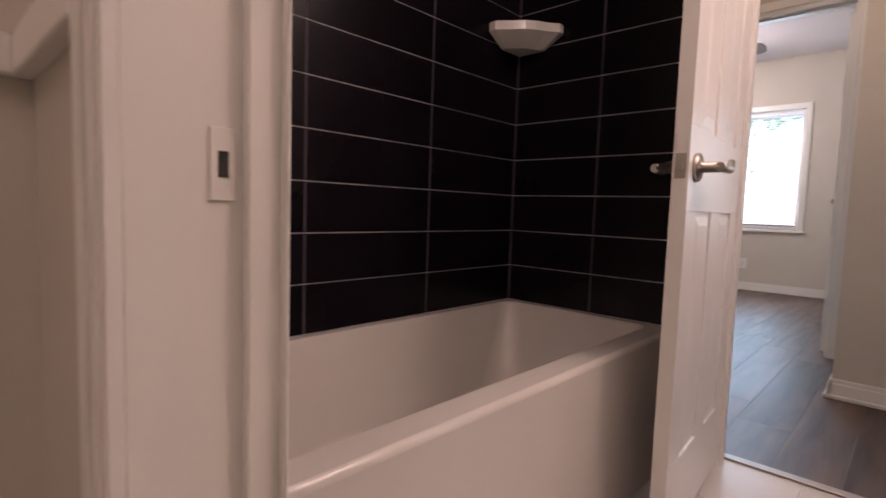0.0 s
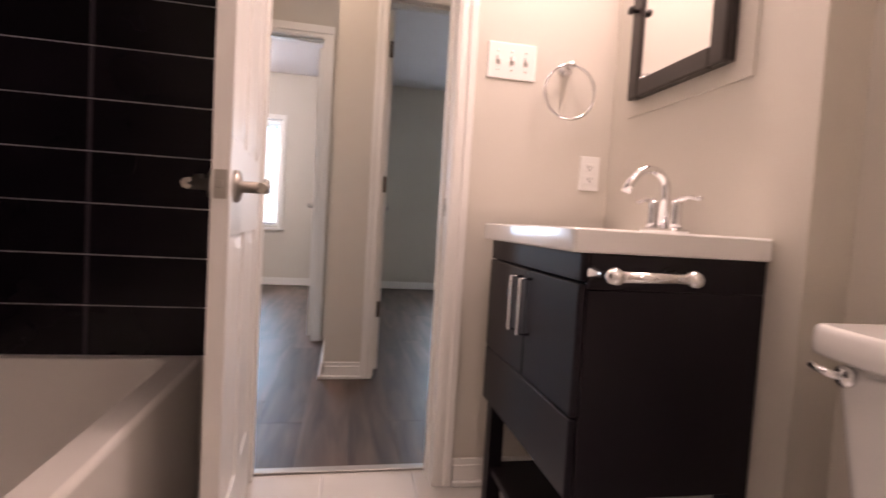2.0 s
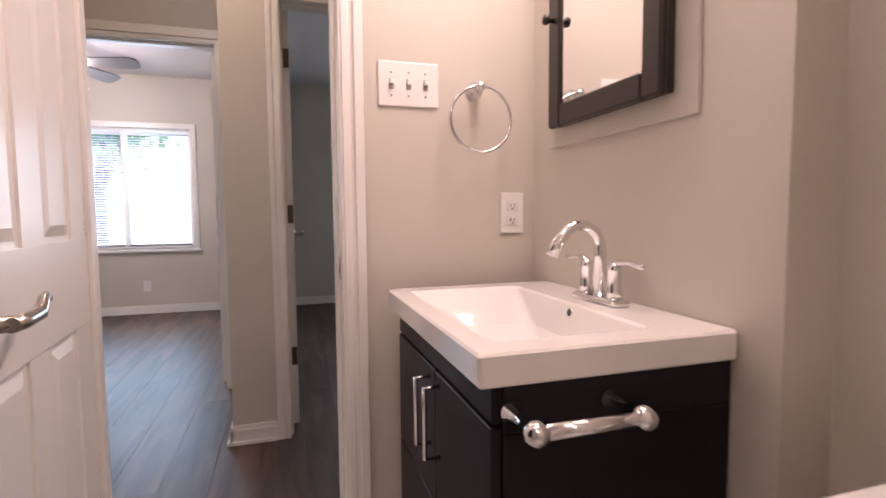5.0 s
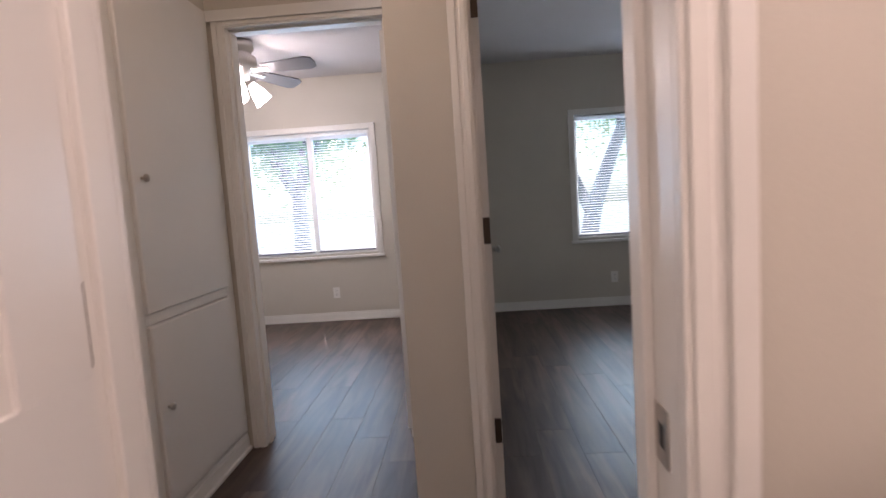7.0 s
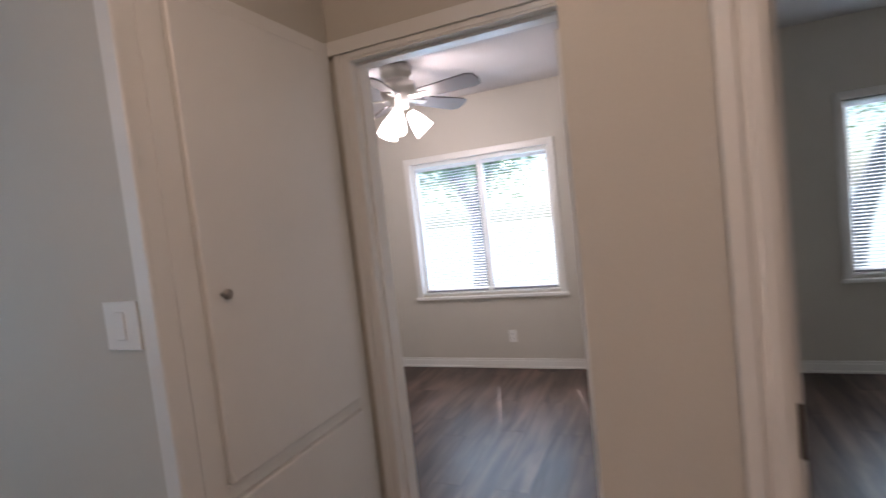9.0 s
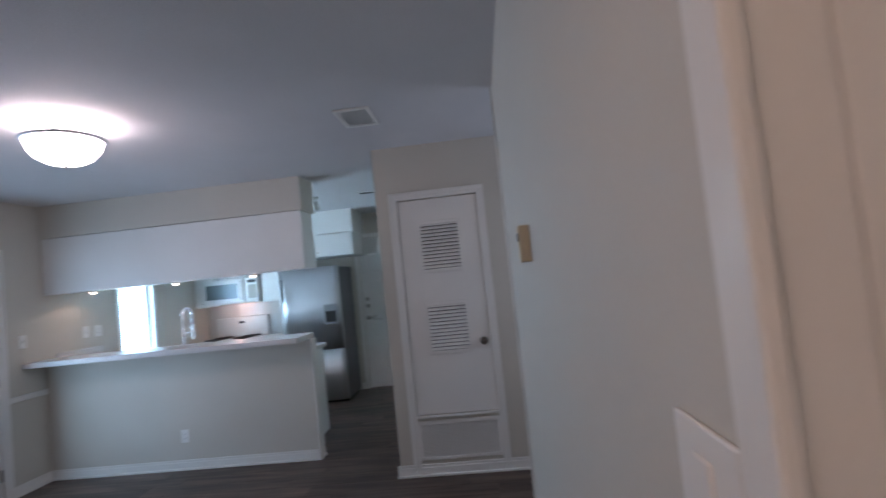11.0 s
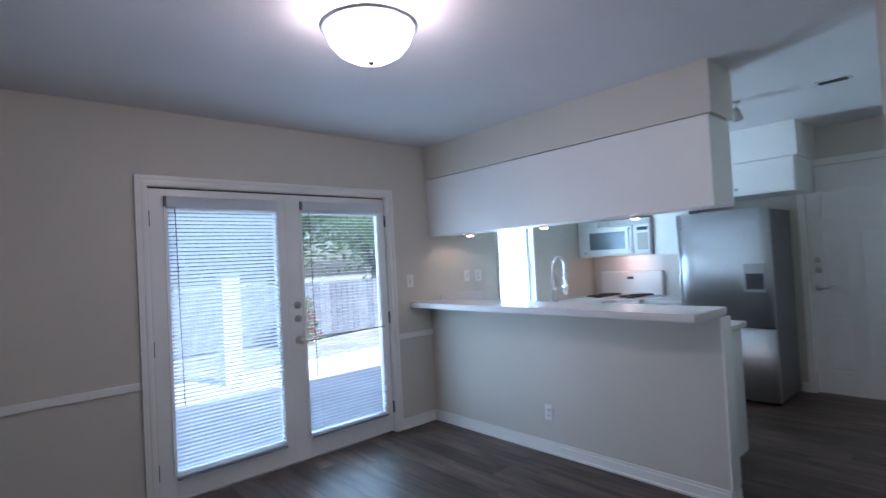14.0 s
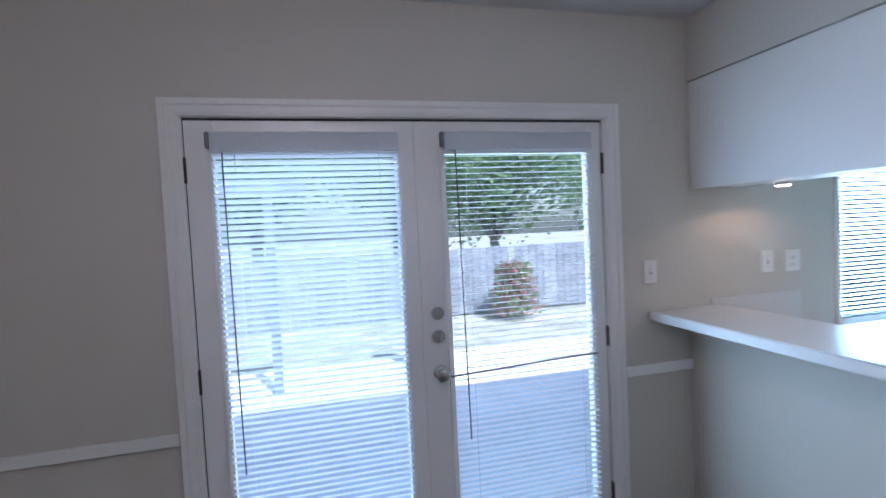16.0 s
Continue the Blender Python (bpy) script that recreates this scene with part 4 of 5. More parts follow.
turned(bm, [(0.006, 0), (0.006, 0.012), (0.013, 0.018), (0.012, 0.026), (0, 0.03)], Matrix.Translation((-0.042, 0.176, 0.26)) @ Matrix.Rotation(radians(-90), 4, "Y"), 14)
part("knob", bm, MIRFRAME, root)

# strike plates
root = empty("strike_plate", "brass strike plate in the bathroom door lining", "strike plate", at=(0.409, 2.092, 0.92))
boxes("plate", [(-0.002, 0.0, -0.014, 0.016, -0.03, 0.03)], NICKEL, root)
boxes("strike_hole", [(-0.0026, -0.0018, -0.006, 0.006, -0.012, 0.012)], DARKSLOT, root)
root = empty("strike_plate", "white painted strike plate in the south door lining", "strike plate", at=(-0.150, 0.474, 0.832))
boxes("plate", [(0.0, 0.002, -0.011, 0.009, -0.028, 0.028)], TRIM, root, bevel=0.0005)
boxes("strike_hole", [(0.0018, 0.0026, -0.005, 0.003, -0.010, 0.010)], DARKSLOT, root)
root = empty("strike_plate", "strike plate in the second bedroom door lining", "strike plate", at=(0.967, 3.278, 0.93))
boxes("plate", [(-0.002, 0.0, -0.014, 0.014, -0.03, 0.03)], NICKEL, root)

# ---------------------------------------------------------------- hall
root = empty("linen_cupboard", "white painted built-in linen cupboard with two flush doors", "cupboard", at=(-0.945, 3.6, 0))
boxes("face_frame", [(0, 0.014, -0.36, -0.290, 0.10, 2.13), (0, 0.014, 0.327, 0.395, 0.10, 2.13), (0, 0.014, -0.290, 0.327, 2.085, 2.13), (0, 0.014, -0.290, 0.327, 0.800, 0.840), (0, 0.014, -0.290, 0.327, 0.10, 0.13)], TRIM, root, bevel=0.002)
for z0, z1, kz in ((0.843, 2.08, 1.327), (0.134, 0.796, 0.486)):
    dr = boxes("door", [(0.001, 0.028, -0.287, 0.324, z0, z1)], DOORW, root, bevel=0.004)
    bm = bmesh.new()
    turned(bm, [(0.006, 0), (0.006, 0.010), (0.014, 0.016), (0.013, 0.024), (0, 0.027)], Matrix.Translation((0.028, -0.240, kz)) @ Matrix.Rotation(radians(90), 4, "Y"), 14)
    part("knob", bm, NICKEL, dr, "small nickel knob")
root = empty("thermostat", "beige wall thermostat on the hall wall", "thermostat", at=(-2.28, 3.175, 1.57))
bm = bmesh.new()
box(bm, -0.035, 0.035, -0.035, 0, -0.06, 0.06, bevel=0.004)
part("thermostat_body", bm, BEIGE, root)
boxes("thermostat_window", [(-0.025, 0.025, -0.037, -0.035, 0.01, 0.035)], DARKSLOT, root)

# furnace closet door with louvres
root = empty("door_louvered", "white flush furnace closet door with two louvre panels", "door", at=(-4.54, 2.714, 0))
boxes("leaf", [(0.0, 0.035, -0.307, 0.307, 0.456, 2.108)], DOORW, root, bevel=0.002)
for z0, z1 in ((1.535, 1.935), (0.905, 1.305)):
    f = boxes("louvre_frame", [(0.035, 0.047, -0.165, -0.143, z0, z1), (0.035, 0.047, 0.143, 0.165, z0, z1), (0.035, 0.047, -0.145, 0.145, z0, z0 + 0.025), (0.035, 0.047, -0.145, 0.145, z1 - 0.025, z1)], DOORW, root, bevel=0.002)
    # Near-black sheet on the white leaf paints the shade between the slats.
    boxes("louvre_gap_shade", [(0.0352, 0.037, -0.145, 0.145, z0 + 0.02, z1 - 0.02)], DARKSLOT, root)
    z = z0 + 0.035
    while z < z1 - 0.03:
        bm = bmesh.new()
        v = [bm.verts.new(p) for p in ((0.051, -0.143, z - 0.005), (0.051, 0.143, z - 0.005), (0.038, 0.143, z + 0.006), (0.038, -0.143, z + 0.006), (0.051, -0.143, z + 0.002), (0.051, 0.143, z + 0.002), (0.038, 0.143, z + 0.016), (0.038, -0.143, z + 0.016))]
        for q in ((0, 1, 2, 3), (4, 7, 6, 5), (0, 4, 5, 1), (2, 6, 7, 3)):
            bm.faces.new([v[i] for i in q])
        part("slat", bm, DOORW, f)
        z += 0.0275
bm = bmesh.new()
turned(bm, [(0.028, 0), (0.026, 0.006), (0.010, 0.012), (0.010, 0.03), (0.026, 0.042), (0.027, 0.055), (0.015, 0.066), (0, 0.068)], Matrix.Translation((0.035, 0.258, 0.98)) @ Matrix.Rotation(radians(90), 4, "Y"), 18)
part("knob", bm, BRONZE, root, "round dark bronze knob")
root = empty("return_air_grille", "white return air grille below the closet door", "vent", at=(-4.50, 2.714, 0.265))
boxes("grille_frame", [(0.0, 0.012, -0.315, 0.315, 0.12, 0.145), (0.0, 0.012, -0.315, 0.315, -0.145, -0.12), (0.0, 0.012, -0.315, -0.29, -0.12, 0.12), (0.0, 0.012, 0.29, 0.315, -0.12, 0.12)], DOORW, root, bevel=0.002)
boxes("grille_backing", [(0.0005, 0.002, -0.29, 0.29, -0.12, 0.12)], mat_grey, root)
z = -0.115
while z < 0.12:
    boxes("grille_bar", [(0.003, 0.010, -0.29, 0.29, z, z + 0.006)], DOORW, root)
    z += 0.0105
structure(boxes("furnace_closet_sill", [(-4.50, -4.478, 2.4025, 3.0255, 0.435, 0.449)], TRIM, bevel=0.002), "white sill board under the closet door", "trim")

# ---------------------------------------------------------------- dining room
root = empty("ceiling_light", "frosted glass semi-flush ceiling light, lit, with nickel finial", "ceiling light", at=(-3.196, 0.800, H))
bm = bmesh.new()
turned(bm, [(0.065, -0.001), (0.065, -0.018), (0.02, -0.026), (0.011, -0.045), (0.011, -0.225), (0.016, -0.228), (0.010, -0.245), (0, -0.248)], Matrix(), 24)
part("canopy", bm, NICKEL, root, "brushed nickel canopy, stem and finial")
bm = bmesh.new()
prof = [(0.184, -0.096), (0.181, -0.112), (0.168, -0.150), (0.136, -0.190), (0.088, -0.218), (0.018, -0.230)]
rings = [[bm.verts.new((r * math.cos(a), r * math.sin(a), h)) for a in (2 * math.pi * k / 40 for k in range(40))] for r, h in prof]
for a, c in zip(rings, rings[1:]):
    for k in range(40):
        bm.faces.new((a[k], a[(k + 1) % 40], c[(k + 1) % 40], c[k])).smooth = True
bowl = part("bowl", bm, BOWL, root, "glowing frosted glass bowl")
bowl.visible_shadow = False
bm = bmesh.new()
turned(bm, [(0.184, -0.098), (0.187, -0.103), (0.196, -0.100), (0.203, -0.094), (0.204, -0.088), (0.199, -0.087), (0.187, -0.094), (0.184, -0.098)], Matrix(), 40, caps=False)
part("rim", bm, STEEL, root, "brushed nickel rim")

root = empty("ceiling_vent", "white ceiling air register", "vent", at=(-3.68, 2.335, H))
boxes("vent_frame", [(-0.17, 0.17, -0.11, -0.085, -0.012, 0), (-0.17, 0.17, 0.085, 0.11, -0.012, 0), (-0.17, -0.145, -0.085, 0.085, -0.012, 0), (0.145, 0.17, -0.085, 0.085, -0.012, 0)], TRIM, root, bevel=0.002)
boxes("vent_backing", [(-0.145, 0.145, -0.085, 0.085, -0.003, -0.001)], DARKSLOT, root)
for k in range(9):
    boxes("vent_slat", [(-0.145, 0.145, -0.078 + k * 0.0185, -0.071 + k * 0.0185, -0.010, -0.005)], TRIM, root)

# ---------------------------------------------------------------- kitchen
root = empty("bar_top", "pale laminate bar top on the peninsula wall", "countertop", at=(-5.1, 0.2, 1.06))
bm = bmesh.new()
b = bmesh.new()
pl = [(-0.14, -1.305), (0.29, -1.305), (0.29, 1.182), (0.278, 1.194), (-0.14, 1.194)]
lo = [b.verts.new((x, y, 0.0)) for x, y in pl]
hi = [b.verts.new((x, y, 0.045)) for x, y in pl]
b.faces.new(lo[::-1]), b.faces.new(hi)
for k in range(5):
    b.faces.new((lo[k], lo[(k + 1) % 5], hi[(k + 1) % 5], hi[k]))
bmesh.ops.bevel(b, geom=b.edges[:], offset=0.004, segments=2, affect="EDGES")
bm.free()
part("slab", b, COUNTER, root)
boxes("edge_band", [(0.2905, 0.2925, -1.0, 1.180, 0.004, 0.041)], COUNTER, root, "pale laminate edge band")
boxes("edge_band", [(-0.135, 0.276, 1.1945, 1.1965, 0.004, 0.041)], COUNTER, root, "pale laminate edge band")


def cabinet(name, x0, x1, y0, y1, z0, z1, front, doors, label, group="kitchen cabinets", knob_low=True, material=CABW):
    """A box cabinet whose doors are on its +x (1) or -x (-1) side; doors: list of y spans."""
    cx, cy = (x0 + x1) / 2, (y0 + y1) / 2
    root = empty(name, label, "cabinet", group, at=(cx, cy, z0))
    boxes("body", [(x0 - cx, x1 - cx, y0 - cy, y1 - cy, 0, z1 - z0)], material, root, bevel=0.002)
    fx = (x1 if front > 0 else x0) - cx
    for a, c in doors:
        lo, hi = sorted((fx + front * 0.001, fx + front * 0.018))
        dr = boxes("door", [(lo, hi, a - cy + 0.004, c - cy - 0.004, 0.01, z1 - z0 - 0.01)], material, root, bevel=0.004)
        ky = (c - 0.04 if (a + c) / 2 < cy + 1e-6 else a + 0.04) - cy
        kz = 0.06 if knob_low else z1 - z0 - 0.08
        bm = bmesh.new()
        turned(bm, [(0.006, 0), (0.006, 0.010), (0.013, 0.016), (0.012, 0.024), (0, 0.027)], Matrix.Translation((fx + front * 0.018, ky, kz)) @ Matrix.Rotation(radians(90 * front), 4, "Y"), 12)
        part("knob", bm, NICKEL, dr, "small nickel knob")
    return root


# hanging cabinets over the bar, their backs to the dining room
for y0, y1 in ((-1.105, -0.26), (-0.26, 0.58), (0.58, 1.42)):
    ym = (y0 + y1) / 2 - 0.022
    cabinet("wall_cabinet", -5.40, -5.092, y0, y1, 1.705, 2.23, -1, [(y0, ym), (ym, y1)], "white wall cabinet hanging above the bar")
structure(boxes("panel_dining", [(-5.092, -5.076, -1.105, 1.424, 1.70, 2.230)], CABW, bevel=0.002), "white smooth panel across the backs of the hanging cabinets", "panel")
for y in (-0.84, 0.02, 0.80):
    root = empty("puck_light", "small lit puck light under the hanging cabinets", "light", "puck lights", at=(-5.36, y, 1.705))
    bm = bmesh.new()
    turned(bm, [(0.036, 0), (0.036, -0.014), (0.030, -0.017), (0.0, -0.0172)], Matrix(), 20)
    part("housing", bm, PLASTIC, root)
    bm = bmesh.new()
    turned(bm, [(0.029, -0.0175), (0.026, -0.021), (0, -0.022)], Matrix(), 20)
    part("lens", bm, PUCK, root, "glowing warm lens")
for y in (-0.84, 0.02, 0.80):
    q = lamp("puck_lamp", "SPOT", pose(-5.36, y, 1.675), 1.1, (1.0, 0.74, 0.5), soft=0.03)
    q.data.spot_size = radians(150)

for y0, y1, lab in ((-1.10, -0.95, "white wall cabinet beside the microwave"), (-0.13, 0.28, "white wall cabinet beside the microwave")):
    cabinet("wall_cabinet", -7.90, -7.58, y0, y1, 1.40, 2.14, 1, [(y0, y1)], lab)
cabinet("wall_cabinet", -7.90, -7.58, -0.945, -0.135, 1.86, 2.14, 1, [(-0.945, -0.54), (-0.54, -0.135)], "white wall cabinet above the microwave")
cabinet("wall_cabinet", -7.90, -7.28, 0.30, 1.32, 1.925, 2.235, 1, [(0.30, 0.81), (0.81, 1.32)], "white wall cabinet above the refrigerator")
cabinet("base_cabinet", -7.90, -7.30, -1.10, -0.965, 0.0, 0.875, 1, [(-1.10, -0.965)], "white base cabinet beside the range", knob_low=False)
cabinet("base_cabinet", -7.90, -7.30, -0.165, 0.285, 0.0, 0.875, 1, [(-0.165, 0.285)], "white base cabinet beside the range", knob_low=False)
for y0, y1 in ((-0.50, 0.07), (0.07, 0.64), (0.64, 1.215)):
    ym = (y0 + y1) / 2 - 0.022
    cabinet("base_cabinet", -6.00, -5.185, y0, y1, 0.0, 0.875, -1, [(y0, ym), (ym, y1)], "white base cabinet of the peninsula", knob_low=False)
cabinet("base_cabinet", -7.29, -5.19, -1.10, -0.51, 0.0, 0.875, -1, [], "white base cabinet under the kitchen window", knob_low=False)
root = empty("kitchen_countertop", "pale laminate kitchen countertop", "countertop", at=(-6.5, 0, 0.876))
boxes("slab", [(-1.40, -0.79, -1.108, -0.966, 0, 0.04), (-0.79, 1.318, -1.108, -0.48, 0, 0.04), (0.45, 1.318, -0.48, 1.245, 0, 0.04), (-1.40, -0.79, -0.165, 0.29, 0, 0.04)], COUNTER, root, bevel=0.003)
boxes("backsplash", [(0.74, 1.318, -1.108, -1.095, 0.04, 0.265)], COUNTER, root, bevel=0.002)
boxes("backsplash", [(-1.398, -1.392, -1.095, 0.41, 0.042, 0.52)], COUNTER, root)

root = empty("microwave", "white microwave oven mounted above the gas range", "microwave", at=(-7.90, -0.54, 1.415))
root.scale = (1.0, 1.055, 1.0)
boxes("case", [(0, 0.37, -0.382, 0.382, 0, 0.42)], APPL, root, bevel=0.006)
dr = boxes("door", [(0.37, 0.40, -0.378, 0.19, 0.02, 0.345)], APPL, root, bevel=0.006)
boxes("door_window", [(0.398, 0.402, -0.34, 0.10, 0.08, 0.285)], OVENGLASS, dr, bevel=0.001)
boxes("control_panel", [(0.37, 0.395, 0.195, 0.378, 0.02, 0.345)], APPL, root, bevel=0.004)
boxes("display", [(0.395, 0.397, 0.24, 0.36, 0.28, 0.32)], DARKSLOT, root)
boxes("keypad", [(0.395, 0.3965, 0.24, 0.36, 0.06, 0.25)], mat_grey, root)
bm = bmesh.new()
tube(bm, [(0.40, 0.155, 0.06), (0.43, 0.155, 0.07), (0.43, 0.155, 0.30), (0.40, 0.155, 0.31)], 0.008, 8)
part("door_handle", bm, APPL, root)
for k in range(5):
    boxes("vent_slat", [(0.37, 0.378, -0.24, 0.40, 0.353 + k * 0.013, 0.3565 + k * 0.013)], DARKSLOT, root)

root = empty("range", "white gas range with black burner grates", "stove", at=(-7.90, -0.57, 0))
root.scale = (1.0, 1.03, 1.0)
boxes("range_body", [(0.0, 0.66, -0.38, 0.38, 0, 0.90)], APPL, root, bevel=0.006)
boxes("cooktop", [(0.0, 0.665, -0.384, 0.384, 0.90, 0.925)], APPL, root, bevel=0.006)
boxes("backguard", [(0.0, 0.075, -0.384, 0.384, 0.925, 1.215)], APPL, root, bevel=0.01)
boxes("clock_display", [(0.075, 0.077, -0.04, 0.04, 1.12, 1.15)], DARKSLOT, root)
for sx in (0.22, 0.48):
    for sy in (-0.2, 0.2):
        bm = bmesh.new()
        for k in range(4):
            a = math.pi * k / 4
            c, s = math.cos(a) * 0.13, math.sin(a) * 0.13
            tube(bm, [(sx - c, sy - s, 0.945), (sx + c, sy + s, 0.945)], 0.005, 6)
        turned(bm, [(0.045, 0.926), (0.045, 0.934), (0.03, 0.938), (0, 0.939)], Matrix.Translation((sx, sy, 0)), 16)
        tube(bm, [(sx + 0.13 * math.cos(a), sy + 0.13 * math.sin(a), 0.945) for a in (2 * math.pi * k / 20 for k in range(21))], 0.005, 6)
        part("burner_grate", bm, BLACKM, root, "black cast iron burner grate")
for y in (-0.30, -0.18, 0.0, 0.18, 0.30):
    bm = bmesh.new()
    turned(bm, [(0.02, 0), (0.018, 0.02), (0, 0.021)], Matrix.Translation((0.66, y, 0.84)) @ Matrix.Rotation(radians(90), 4, "Y"), 12)
    part("control_knob", bm, APPL, root)
boxes("oven_door", [(0.66, 0.68, -0.38, 0.38, 0.22, 0.78)], APPL, root, bevel=0.006)

root = empty("refrigerator", "stainless steel refrigerator with ice dispenser", "refrigerator", at=(-7.86, 0.785, 0))
boxes("case", [(0.0, 0.64, -0.480, 0.33, 0.03, 1.78)], FRIDGESIDE, root, bevel=0.004)
boxes("foot_grille", [(0.1, 0.63, -0.47, 0.32, 0.0, 0.03)], DARKSLOT, root)


def bowed(x, depth, y0, y1, z0, z1, n=10):
    b = bmesh.new()
    pts = [(x, y0), *[(x + depth - 0.03 * (2 * k / n - 1) ** 4, y0 + (y1 - y0) * k / n) for k in range(n + 1)], (x, y1)]
    lo = [b.verts.new((px, py, z0)) for px, py in pts]
    hi = [b.verts.new((px, py, z1)) for px, py in pts]
    b.faces.new(lo), b.faces.new(hi)
    for k in range(len(pts)):
        b.faces.new((lo[k], lo[(k + 1) % len(pts)], hi[(k + 1) % len(pts)], hi[k])).smooth = 0 < k < len(pts) - 2
    bmesh.ops.recalc_face_normals(b, faces=b.faces[:])
    return b


fr = part("door", bowed(0.645, 0.065, -0.484, 0.334, 0.705, 1.795), STEEL, root, "stainless steel refrigerator door")
part("freezer_drawer", bowed(0.645, 0.065, -0.484, 0.334, 0.04, 0.693), STEEL, root, "stainless steel freezer drawer")
boxes("dispenser", [(0.69, 0.7125, 0.11, 0.285, 1.03, 1.29)], mat("dispenser_grey", (0.35, 0.36, 0.38), 0.4), fr, "grey ice dispenser panel", bevel=0.002)
boxes("dispenser_recess", [(0.7115, 0.7132, 0.125, 0.27, 1.055, 1.20)], DARKSLOT, fr)
for y, z0, z1 in ((-0.44, 0.80, 1.66),):
    bm = bmesh.new()
    tube(bm, [(0.70, y, z0), (0.745, y, z0 + 0.02), (0.745, y, z1 - 0.02), (0.70, y, z1)], 0.012, 10)
    part("door_handle", bm, STEEL, root, "stainless bar handle")

# spring-neck kitchen faucet
root = empty("kitchen_faucet", "tall chrome spring-neck kitchen faucet", "faucet", at=(-5.58, -0.08, 0.916))
root.scale = (1.25, 1.25, 1.17)
bm = bmesh.new()
turned(bm, [(0.03, 0), (0.03, 0.006), (0.017, 0.012), (0.016, 0.20), (0.012, 0.205), (0, 0.206)], Matrix(), 18)
tube(bm, [(0, 0, 0.1), (0.05, 0, 0.11), (0.10, 0, 0.13)], 0.006, 8)
part("faucet_body", bm, CHROME, root)
bm = bmesh.new()
arc = [(0, 0, 0.20), (0, 0, 0.38)] + [(-0.07 + 0.07 * math.cos(radians(a)), 0, 0.38 + 0.07 * math.sin(radians(a))) for a in range(15, 181, 15)] + [(-0.14, 0, 0.30)]
tube(bm, arc, 0.011, 10)
part("spring_neck", bm, CHROME, root)
bm = bmesh.new()
tube(bm, [(-0.14, 0, 0.30), (-0.14, 0, 0.20), (-0.14, 0, 0.17)], [0.013, 0.018, 0.014], 12)
tube(bm, [(0, 0, 0.235), (-0.14, 0, 0.235)], 0.006, 8)
part("spray_head", bm, CHROME, root)

# ---------------------------------------------------------------- bedrooms
root = empty("ceiling_fan", "ceiling fan with five grey blades and lit glass shades", "ceiling fan", at=(-1.47, 5.62, H))
root.scale = (1.12, 1.12, 1.2)
bm = bmesh.new()
turned(bm, [(0.085, -0.001), (0.095, -0.012), (0.098, -0.055), (0.080, -0.075), (0.078, -0.095), (0.108, -0.105), (0.112, -0.15), (0.10, -0.185), (0.06, -0.20), (0.05, -0.25), (0, -0.255)], Matrix(), 28)
part("motor_housing", bm, NICKEL, root, "brushed nickel motor housing")
for k in range(5):
    a = radians(72 * k - 8)
    m = Matrix.Rotation(a, 4, "Z") @ Matrix.Translation((0, 0, -0.19)) @ Matrix.Rotation(radians(-18), 4, "X")
    b = bmesh.new()
    pl = [(0.17, -0.05), (0.50, -0.068), (0.545, -0.05), (0.555, 0.0), (0.545, 0.05), (0.50, 0.068), (0.17, 0.05)]
    lo = [b.verts.new((x, y, -0.004)) for x, y in pl]
    hi = [b.verts.new((x, y, 0.004)) for x, y in pl]
    b.faces.new(lo[::-1]), b.faces.new(hi)
    for j in range(7):
        b.faces.new((lo[j], lo[(j + 1) % 7], hi[(j + 1) % 7], hi[j]))
    b.transform(m)
    bl = part("blade", b, FANBLADE, root, "grey-brown fan blade")
    b = bmesh.new()
    box(b, 0.085, 0.21, -0.02, 0.02, -0.010, -0.004, bevel=0.001)
    b.transform(m)
    part("blade_arm", b, NICKEL, bl, "brushed nickel blade arm")
for k in range(3):
    a = radians(120 * k + 40)
    m = Matrix.Rotation(a, 4, "Z") @ Matrix.Translation((0.06, 0, -0.27)) @ Matrix.Rotation(radians(-38), 4, "Y")
    b = bmesh.new()
    rings = [[b.verts.new(m @ Vector((r * math.cos(t), r * math.sin(t), h))) for t in (2 * math.pi * j / 20 for j in range(20))] for r, h in ((0.022, 0.0), (0.035, -0.03), (0.052, -0.08), (0.060, -0.125), (0.066, -0.14))]
    for p, q in zip(rings, rings[1:]):
        for j in range(20):
            b.faces.new((p[j], p[(j + 1) % 20], q[(j + 1) % 20], q[j])).smooth = True
    s = part("shade", b, BULB, root, "glowing frosted glass shade")
    s.visible_shadow = False

# ---------------------------------------------------------------- outside


